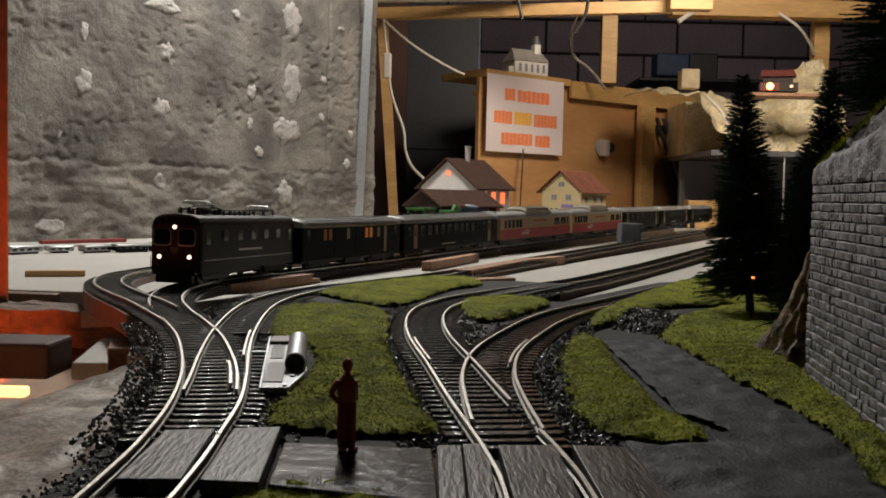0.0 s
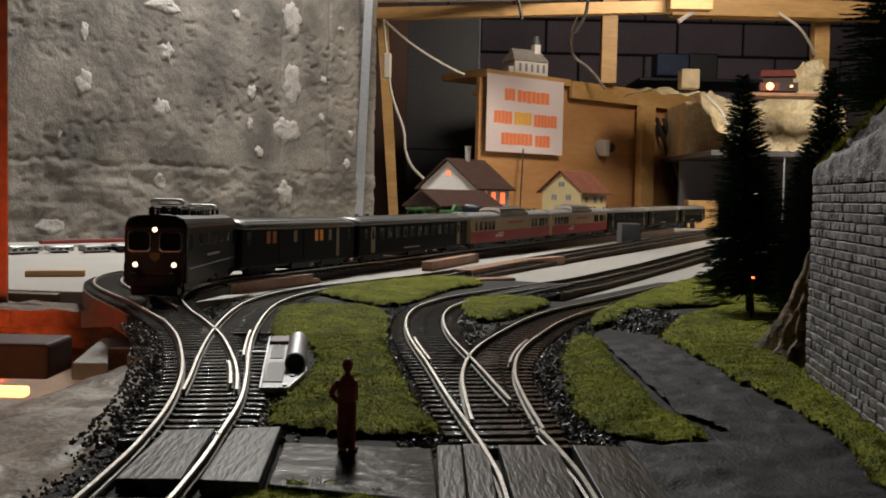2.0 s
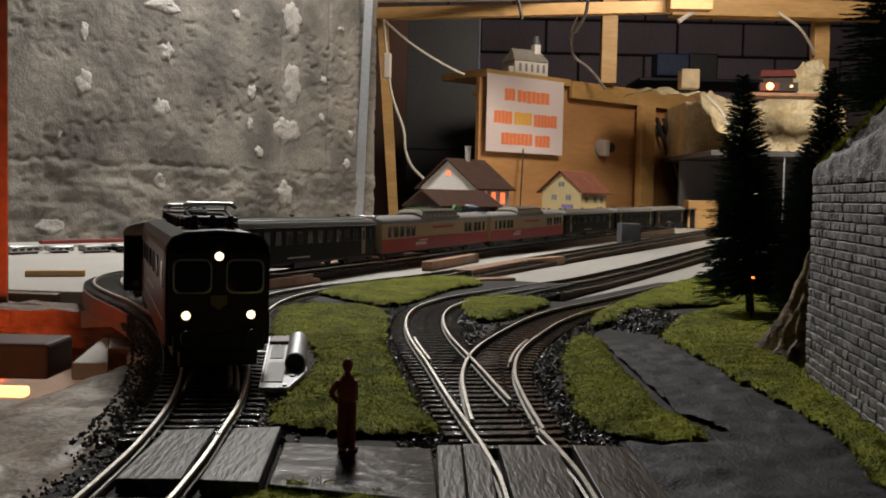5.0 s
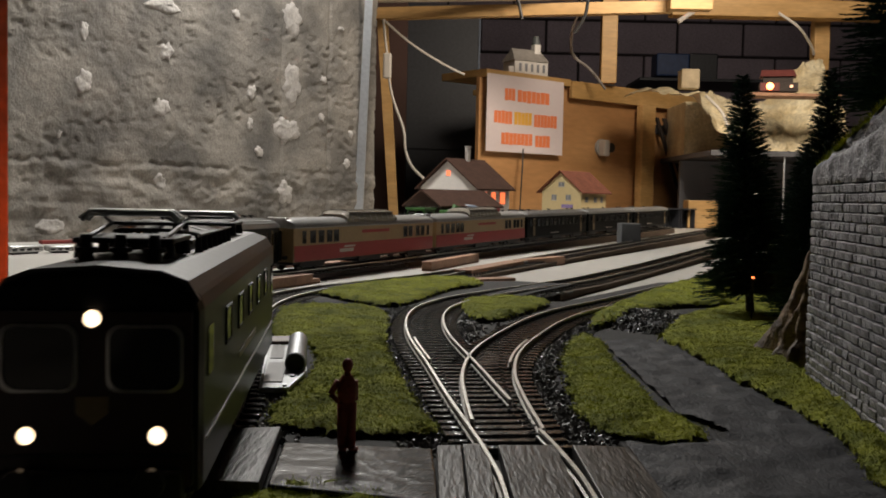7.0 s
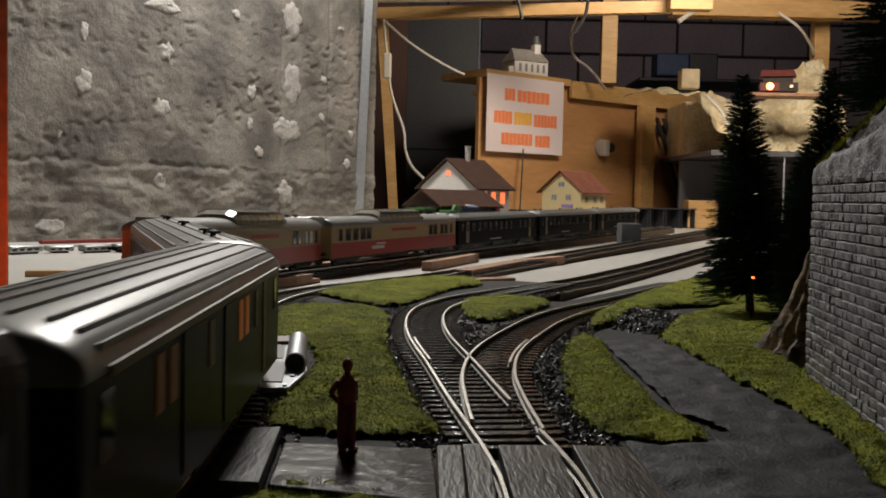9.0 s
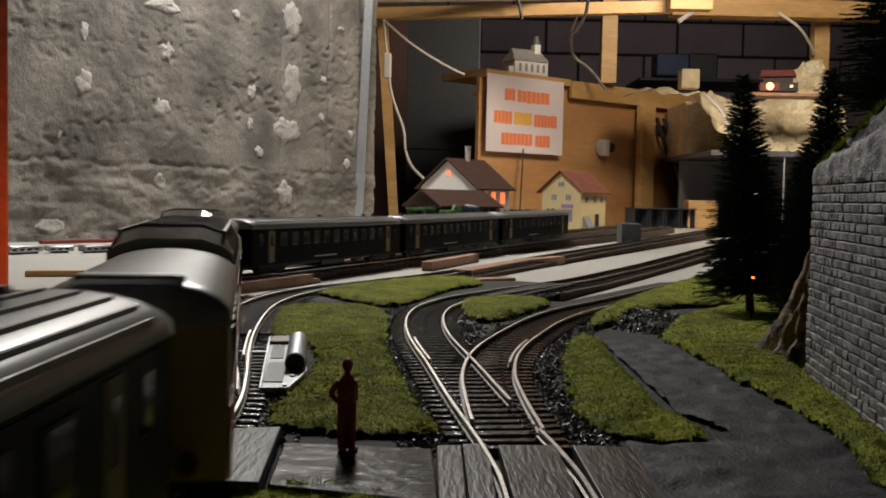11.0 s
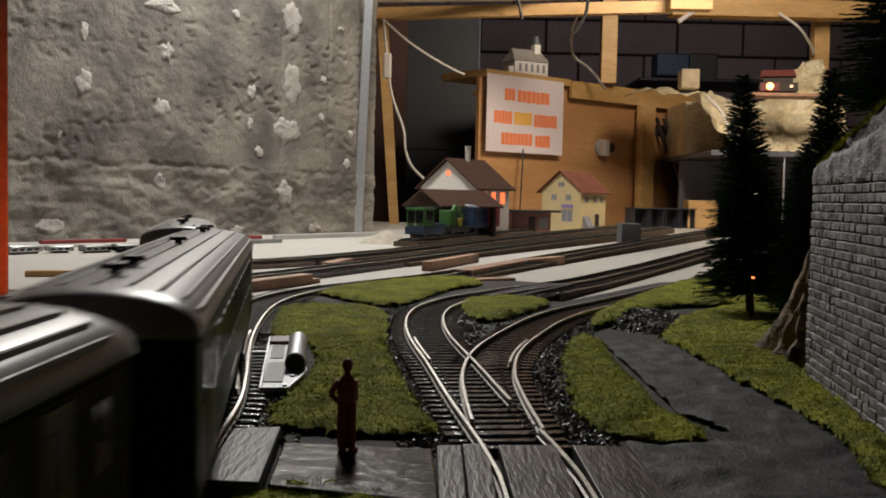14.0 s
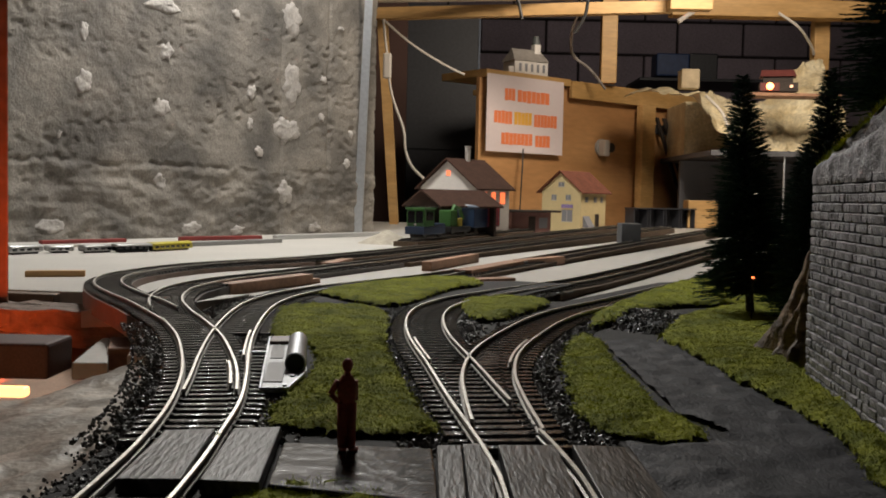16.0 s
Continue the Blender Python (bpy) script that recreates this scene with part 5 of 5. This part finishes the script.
for yy in (20, 100):
    for sx in (-10, 10):
        part("wheel", cyl((sx - 1.2, yy, 5.2), (sx + 1.2, yy, 5.2), 5.2, seg=16), WHEEL, wagon)

# stock and strips kept along the concrete wall
def toy_car(label, x0, y0, x1, y1, h, material, roof_mat):
    L = math.hypot(x1 - x0, y1 - y0)
    ob = thing("parked_stock", label, "model wagon", mpose(x0, y0, -13, 0, 0, math.degrees(math.atan2(y1 - y0, x1 - x0))), "stock along the wall")
    part("body", box(0, L, 0, 14, 2, h * 0.72, 1.5), material, ob)
    part("roof", loft([[(xx, 7 + 7.2 * math.cos(a) * k, h * 0.7 + h * 0.35 * math.sin(a)) for a in (math.pi * q / 8 for q in range(9))] for xx, k in ((0, 0.8), (3, 1), (L - 3, 1), (L, 0.8))]), roof_mat, ob, "", True)
    part("underframe", box(6, L - 6, 2, 12, 0, 2.2), UNDER, ob)
    n = max(3, int(L / 9))
    for k in range(n):
        part("window", box(3 + (L - 6) * k / n, 3 + (L - 6) * (k + 0.6) / n, -0.3, 0.2, h * 0.4, h * 0.62), GLASS, ob)


PALE = mat("pale_silver_paint", (0.50, 0.50, 0.49), 0.35, 0.3, vary=0.1, bump=0.02)
YELLOW = mat("bright_yellow_paint", (0.50, 0.42, 0.04), 0.4, vary=0.1, bump=0.02)
REDSTRIP = mat("red_strip", (0.25, 0.035, 0.03), 0.5)
for x0, y0, x1, y1, h, m_, r_ in ((-451, 1046, -431, 1085, 15, PALE, PALE),
        (-427, 1086, -405, 1105, 13, PALE, PALE),
        (-392, 1099, -368, 1131, 14, ROOFGREY, ROOFGREY),
        (-365, 1121, -333, 1156, 15, GREEN, ROOFGREY),
        (-333, 1156, -303, 1218, 16, YELLOW, YELLOW)):
    toy_car("parked model wagon in worn paint along the wall" if m_ is not YELLOW else "bright yellow parked model wagon along the wall", x0, y0, x1, y1, h * 0.65, m_, r_)
for x0, y0, x1, y1, h, m_, lb in ((-502, 1258, -427, 1357, 5, REDSTRIP, "long dark red strip lying along the wall"),
        (-370, 1419, -274, 1524, 6, REDSTRIP, "long dark red strip lying along the wall"),
        (-472, 1174, -352, 1326, 4, WHITEMARK, "long white strip lying along the wall"),
        (-334, 1259, -229, 1433, 6, ROOFGREY, "grey rail strip lying along the wall"),
        (-251, 1516, -110, 1746, 7, PALE, "silver rail strip lying along the wall")):
    n = Vector((-(y1 - y0), x1 - x0)).normalized() * 9
    tagged(part("trim_strip", prism([(x0, y0), (x1, y1), (x1 + n.x, y1 + n.y), (x0 + n.x, y0 + n.y)], -13.5, -13 + h, bevel=1.2), m_), lb, "strip")
tagged(part("wood_lath", prism([(-330, 800), (-290, 815), (-288, 808), (-330, 792)], -13, -8, bevel=0.5), PINE), "short pine lath on the white board", "lath")

# pale plaster patches on the concrete
def patch(u, z, ru, rz, seed):
    rnd = random.Random(seed)
    n = 26
    ph = rnd.uniform(0, 6)
    ring = []
    for k in range(n):
        a = math.tau * k / n
        q = 1 + 0.14 * math.sin(2 * a + ph) + 0.12 * math.sin(5 * a + 2 * ph) + rnd.uniform(-0.14, 0.14)
        ring.append((ru * q * math.cos(a), rz * q * math.sin(a)))
    v, f = [tuple(wall_point(u, z, wall_h(u, z) + 2.2))], []
    for q, lift in ((0.35, 2.4), (0.65, 2.0), (0.88, 1.4), (1.0, -1.0)):
        for a, c in ring:
            uu, zz = u + a * q, z + c * q
            v.append(tuple(wall_point(uu, zz, wall_h(uu, zz) + lift + 1.2 * noise.noise(Vector((uu, zz, 0)) * 0.15))))
    f += [(0, 1 + k, 1 + (k + 1) % n) for k in range(n)]
    for r in range(3):
        f += [(1 + r * n + k, 1 + (r + 1) * n + k, 1 + (r + 1) * n + (k + 1) % n, 1 + r * n + (k + 1) % n) for k in range(n)]
    raw("plaster_patch", v, f, PLASTER, wall, True)


for k, (u, z, ru, rz) in enumerate(((1503, 273, 8, 12), (1649, 264, 12, 15), (1501, 204, 15, 16), (1642, 181, 14, 15), (1642, 331, 31, 13), (1929, 355, 25, 27), (1931, 245, 25, 33), (1920, 167, 32, 23), (1831, 221, 11, 14), (1850, 126, 10, 9), (1793, 343, 9, 7), (1916, 58, 19, 21), (1639, 71, 11, 12), (1450, 8, 21, 11), (1700, 1, 20, 10), (1463, 130, 4, 5), (2014, 262, 8, 8), (2010, 195, 8, 8), (2061, 359, 8, 5), (2095, 170, 7, 7), (2085, 115, 9, 9), (1993, -2, 16, 10), (1801, -4, 16, 7), (1829, 170, 8, 11))):
    patch(u, z, ru, rz, k)
tagged(part("metal_profile", loft([[(-171, 1900, -13), (-154, 1900, -13), (-154, 1908, -13), (-171, 1908, -13)], [(-147, 1900, 669), (-134, 1900, 669), (-134, 1908, 669), (-147, 1908, 669)]]), STEEL), "galvanised steel profile leaning at the end of the wall", "metal profile", kind="structure")

# ---- the wooden bench behind ----
C40, S40 = math.cos(radians(40)), math.sin(radians(40))
BENCH = mpose(100, 2720, 0, 0, 0, 40)
bench = thing("work_bench", "pine and plywood bench behind the layout", "bench", BENCH, kind="structure")
part("plywood_front", box(-4, 1120, 12, 26, -900, 382, 1.5), PLY, bench, "orange plywood front panel")
part("bench_top", box(0, 330, -10, 178, 383, 403, 1.5), PINE, bench)
part("bench_top", box(332, 1060, 0, 420, 384, 402, 2), PINE, bench)
part("front_rail", box(332, 1060, -14, -1, 350, 400, 2), PINE, bench)
part("leg_post", box(622, 684, -40, -15, -14, 349, 2), PINE, bench)
part("brace", loft([[(xx + 0, -30, zz) for xx, zz in ((735, 318), (750, 318), (905, 30), (890, 30))], [(xx, -22, zz) for xx, zz in ((735, 318), (750, 318), (905, 30), (890, 30))]]), DARKWOOD, bench)
part("brace", loft([[(xx + 0, -30, zz) for xx, zz in ((700, 318), (712, 318), (850, 60), (838, 60))], [(xx, -22, zz) for xx, zz in ((700, 318), (712, 318), (850, 60), (838, 60))]]), DARKWOOD, bench)
part("dark_band", box(725, 1060, -2, 11, 270, 299), mat("grey_band", (0.10, 0.11, 0.14), 0.6), bench)
sheet = thing("paper_notice", "white paper notice with orange writing bars", "paper notice", BENCH @ mpose(0, -13, -9))
part("paper", box(0, 297, -0.6, 0, 192, 400), PAPER, sheet)
for x0, x1, z0, z1, m_, letters in ((66, 106, 332, 366, ORANGEINK, 3), (114, 240, 330, 364, ORANGEINK, 7), (28, 96, 268, 304, ORANGEINK, 5), (103, 172, 268, 304, YELLOWINK, 5), (180, 272, 266, 302, ORANGEINK, 7), (56, 176, 212, 246, ORANGEINK, 8), (186, 246, 210, 244, ORANGEINK, 4)):
    for k in range(letters):
        w_ = (x1 - x0) / letters
        part("writing_bar", box(x0 + w_ * k, x0 + w_ * (k + 0.88), -1.4, -0.7, z0 + random.uniform(0, 2), z1 - random.uniform(0, 2)), m_, sheet)
knob = thing("socket_box", "small grey electrical socket on the plywood", "socket", BENCH @ mpose(488, 10, 215))
part("plate", cyl((0, 0, 0), (0, -8, 0), 26, seg=20), mat("grey_socket", (0.45, 0.44, 0.42), 0.5), knob)
part("plug", box(-18, 6, -34, -8, -26, 22, 4), WHITEMARK, knob)
part("plug", cyl((18, -4, 0), (18, -30, 0), 14, seg=16), mat("dark_plug", (0.06, 0.06, 0.06), 0.5), knob)
tagged(part("hanging_cable", tube([(216, 2800, 195), (215, 2790, 150), (212, 2780, 90), (210, 2780, 30), (208, 2780, -12)], 2), DARKCABLE), "thin dark cable hanging below the notice", "cable")

church = thing("model_church", "small white model church with a grey bell tower", "model church", mpose(238, 2852, 403, 0, 0, 30))
part("wall", loft([[(-56, yy, 0), (56, yy, 0), (56, yy, 40), (-56, yy, 40)] for yy in (0, 60)]), WHITEWALL, church)
part("roof", loft([[(-60, -4, 39), (-60, 64, 39), (-48, 30, 76)], [(60, -4, 39), (60, 64, 39), (48, 30, 76)]]), mat("pale_grey_roof", (0.34, 0.31, 0.28), 0.7), church)
for k in range(5):
    part("window", box(-42 + 20 * k, -34 + 20 * k, -0.8, 0.4, 10, 32), WINDOWGREY, church)
part("tower", box(24, 44, 20, 40, 60, 92, 1), WHITEWALL, church)
part("tower_roof", cyl((34, 30, 92), (34, 30, 116), 13, 8, 10), mat("grey_dome", (0.10, 0.11, 0.11), 0.5), church)
part("porch", box(-72, -56, 6, 26, 0, 22), WHITEWALL, church)

# frame above the bench
tagged(part("frame_beam", loft([[(-178, 2470, 486), (-178, 2470, 513), (-178, 2500, 513), (-178, 2500, 486)], [(540, 2440, 512), (540, 2440, 540), (540, 2470, 540), (540, 2470, 512)]]), PINE), "pine beam across the top of the bench frame", "beam", kind="structure")
# lit edge of the beam, its brightness put into a pale colour
tagged(part("frame_beam", loft([[(-190, 2300, 497), (-190, 2300, 520), (-190, 2330, 520), (-190, 2330, 497)], [(330, 2460, 545), (330, 2460, 580), (330, 2490, 580), (330, 2490, 545)]]), mat("lit_edge_beam", (0.72, 0.62, 0.50), 0.6, stain=8)), "wooden beam edge, painted pale for the light on it", "beam", kind="structure")
tagged(part("frame_post", loft([[(-134, 2490, -13), (-112, 2490, -13), (-112, 2520, -13), (-134, 2520, -13)], [(-174, 2490, 490), (-148, 2490, 490), (-148, 2520, 490), (-174, 2520, 490)]]), PINE), "leaning pine post of the bench frame", "post", kind="structure")
tagged(part("frame_post", box(455, 501, 2990, 3030, 403, 900, 2), PINE), "pine post standing on the bench", "post", kind="structure")
tagged(part("side_board", box(520, 620, 2380, 2420, 508, 560, 2), PINE), "short pine board under the ceiling", "board", kind="structure")
tagged(part("upper_board", box(640, 1500, 2900, 2960, 590, 640, 2), PINE), "pale pine board along the upper wall", "board", kind="structure")
tagged(part("side_upright", box(1085, 1130, 3000, 3040, 300, 1000, 2), PINE), "pine upright at the plaster mountain", "post", kind="structure")
dp = thing("cabinet", "tall black cabinet with two doors", "cabinet", mpose(-230, 3600, -900), kind="")
part("body", box(0, 345, 8, 500, 0, 1640, 3), BLACKPANEL, dp)
part("door", box(4, 341, 0, 8, 10, 1120, 2), BLACKPANEL, dp)
part("door", box(4, 341, 0, 8, 1126, 1630, 2), BLACKPANEL, dp)
part("edge_strip", box(341, 347, -4, 6, 1150, 1635), mat("blue_edge", (0.12, 0.16, 0.24), 0.4), dp, "bluish edge strip")
tagged(part("dark_partition", box(-520, -130, 3300, 3340, -900, 1350), mat("dark_red_wall", (0.10, 0.055, 0.045), 0.9, stain=4)), "dark reddish partition beyond the concrete wall", "wall", kind="structure")
for k, pts in enumerate((((-156, 2460, 482), (-148, 2440, 420), (-142, 2430, 385), (-140, 2430, 350), (-128, 2430, 290), (-101, 2430, 217), (-96, 2430, 170), (-80, 2430, 130), (-50, 2430, 100)), ((-156, 2470, 484), (-110, 2500, 448), (-65, 2530, 420), (0, 2570, 388), (45, 2600, 372)))):
    tagged(part("cable", tube([(a, b_, c) for a, b_, c in spline(pts, 12)[0]], 3.2), CABLE), "white cable hanging from the bench frame", "cable", "cables")
plug = tagged(part("cable_coupling", box(-153, -133, 2420, 2440, 338, 398, 4), CABLE), "white cable coupling on the post", "coupling")
tagged(part("cable", tube([(a, b_, c) for a, b_, c in spline(((318, 2465, 512), (330, 2700, 500), (360, 2900, 470), (410, 2900, 430), (455, 2900, 375)), 12)[0]], 4), mat("grey_cable", (0.25, 0.22, 0.20), 0.5)), "grey cable running to the bench", "cable", "cables")
for x0, z0, x1, z1 in ((130, 620, 175, 500), (330, 560, 300, 470), (205, 640, 160, 545)):
    tagged(part("cable", tube([(a, b_, c) for a, b_, c in spline(((x0, 2400, z0 - 30), ((x0 + x1) / 2 + 8, 2400, (z0 + z1) / 2 - 25), (x1, 2400, z1 - 20)), 12)[0]], 4), DARKCABLE), "black cable hanging from the beam", "cable", "cables")
tagged(part("cable", tube([(a, b_, c) for a, b_, c in spline(((690, 2690, 340), (708, 2600, 290), (722, 2570, 240), (740, 2550, 180), (760, 2545, 120), (800, 2540, 60)), 12)[0]], 4), CABLE), "pale cable hanging beside the plaster mountain", "cable", "cables")
tagged(part("cable", tube([(a, b_, c) for a, b_, c in spline(((940, 2893, 600), (1000, 2893, 560), (1060, 2960, 520), (1080, 2990, 500)), 12)[0]], 4), CABLE), "pale cable under the upper board", "cable", "cables")

# plaster mountain on the bench
mv, mn, mk = [], 110, 46
for i in range(mn + 1):
    x = 500 + 600 * i / mn
    top = float(np.interp(x, [500, 540, 620, 700, 770, 830, 900, 950, 1000, 1040, 1100], [352, 366, 372, 366, 374, 348, 338, 372, 440, 468, 480]))
    bot = float(np.interp(x, [500, 665, 708, 770, 850, 1100], [345, 338, 268, 215, 194, 196]))
    for j in range(mk + 1):
        k = j / mk
        z = bot + (top - bot) * k
        y = 2640 + 240 * k ** 1.5 + 0.15 * (x - 500)
        n = Vector((x, z, 0))
        q = 26 * noise.fractal(n * 0.011, 0.7, 2.1, 5) + 34 * abs(noise.noise(n * 0.022)) + 16 * abs(noise.noise(n * 0.055)) - 20
        mv.append((x, y - q, z + 10 * noise.fractal(Vector((x, z, 5)) * 0.02, 0.7, 2, 4) + 14 * k * abs(noise.noise(Vector((x, 3, 1)) * 0.04))))
mtn = thing("plaster_mountain", "cream plaster model mountain with rough ledges", "model mountain")
raw("rock_face", mv, [(i * (mk + 1) + j, (i + 1) * (mk + 1) + j, (i + 1) * (mk + 1) + j + 1, i * (mk + 1) + j + 1) for i in range(mn) for j in range(mk)], SNOWROCK, mtn, True)
part("rock_core", box(700, 1100, 2960, 3200, 195, 350), SNOWROCK, mtn)
tagged(part("mountain_shelf", box(690, 1250, 2620, 3250, 180, 194, 1), mat("grey_shelf", (0.12, 0.12, 0.13), 0.6)), "grey shelf under the plaster mountain", "shelf", kind="structure")
tagged(part("shelf_back", box(700, 1250, 3000, 3020, -13, 179), mat("grey_back_board", (0.20, 0.20, 0.22), 0.7, stain=8)), "dark grey board behind the firs", "board", kind="structure")
tagged(part("shelf_rod", cyl((885, 2630, -13), (885, 2630, 180), 3, seg=8), STEEL), "thin grey rod under the shelf", "rod")
ledge = tagged(part("track_ledge", box(770, 1000, 2560, 2640, 330, 338, 1), ORANGEWOOD), "small brown ledge on the plaster mountain", "ledge")
hut = thing("model_hut", "small brown model hut with a red roof on the mountain", "model house", mpose(850, 2600, 366, 0, 0, -15) @ Matrix.Scale(0.8, 4))
part("wall", box(-46, 46, 0, 50, 0, 24, 1), DARKWOOD, hut)
part("roof", loft([[(-56, -8, 22), (-56, 58, 22), (-50, 25, 46)], [(56, -8, 22), (56, 58, 22), (50, 25, 46)]]), mat("dark_red_roof", (0.14, 0.035, 0.03), 0.6), hut)
rl = thing("red_lit_wagon", "dark model wagon with a glowing red-orange lamp", "railway car", mpose(832, 2562, 338, 0, 0, -10))
part("body", box(-38, 55, 0, 32, 3, 26, 1.5), DARKWOOD, rl)
# panel coloured red for the lamp's glow on the wagon side
part("red_lit_panel", box(-38, 10, -2, 0, 5, 25), mat("red_glow_paint", (0.12, 0.02, 0.012), 0.5), rl)
part("lamp_lens", cyl((-14, -2.5, 16), (-14, -7, 16), 9, seg=20), glow("red_lamp_glow", (1.0, 0.30, 0.10), 7.0), rl, "glowing red-orange lamp")
part("lamp_lens", cyl((38, -1, 16), (38, -5, 16), 4, seg=12), glow("small_lamp_glow", (1.0, 0.55, 0.35), 0.8), rl)
tagged(part("blue_bin", box(865, 1000, 4180, 4300, 575, 668, 6), mat("blue_plastic", (0.03, 0.06, 0.16), 0.5)), "blue plastic bin on the shelf", "bin")
tagged(part("dark_bin", box(1003, 1120, 4190, 4300, 560, 672, 6), BLACKPANEL), "dark plastic bin on the shelf", "bin")
tagged(part("bin_shelf", box(780, 1900, 4100, 4400, 545, 558, 2), BLACKPANEL), "dark shelf carrying the bins", "shelf", kind="structure")
tagged(part("beige_block", box(640, 690, 2760, 2810, 366, 420, 4), mat("beige_plaster", (0.50, 0.40, 0.26), 0.8)), "beige plaster block on the bench", "block")
tagged(part("white_scrap", tube([(655, 2890, 568), (676, 2895, 584), (700, 2900, 600)], 7), WHITEMARK), "white rag end hanging from the board", "rag")
cl = thing("ceiling_light", "plain ceiling light over the layout", "ceiling light", mpose(-190, 1360, 925))
part("housing", box(-120, 120, -270, 270, 4, 40, 6), WHITEMARK, cl)


motions()
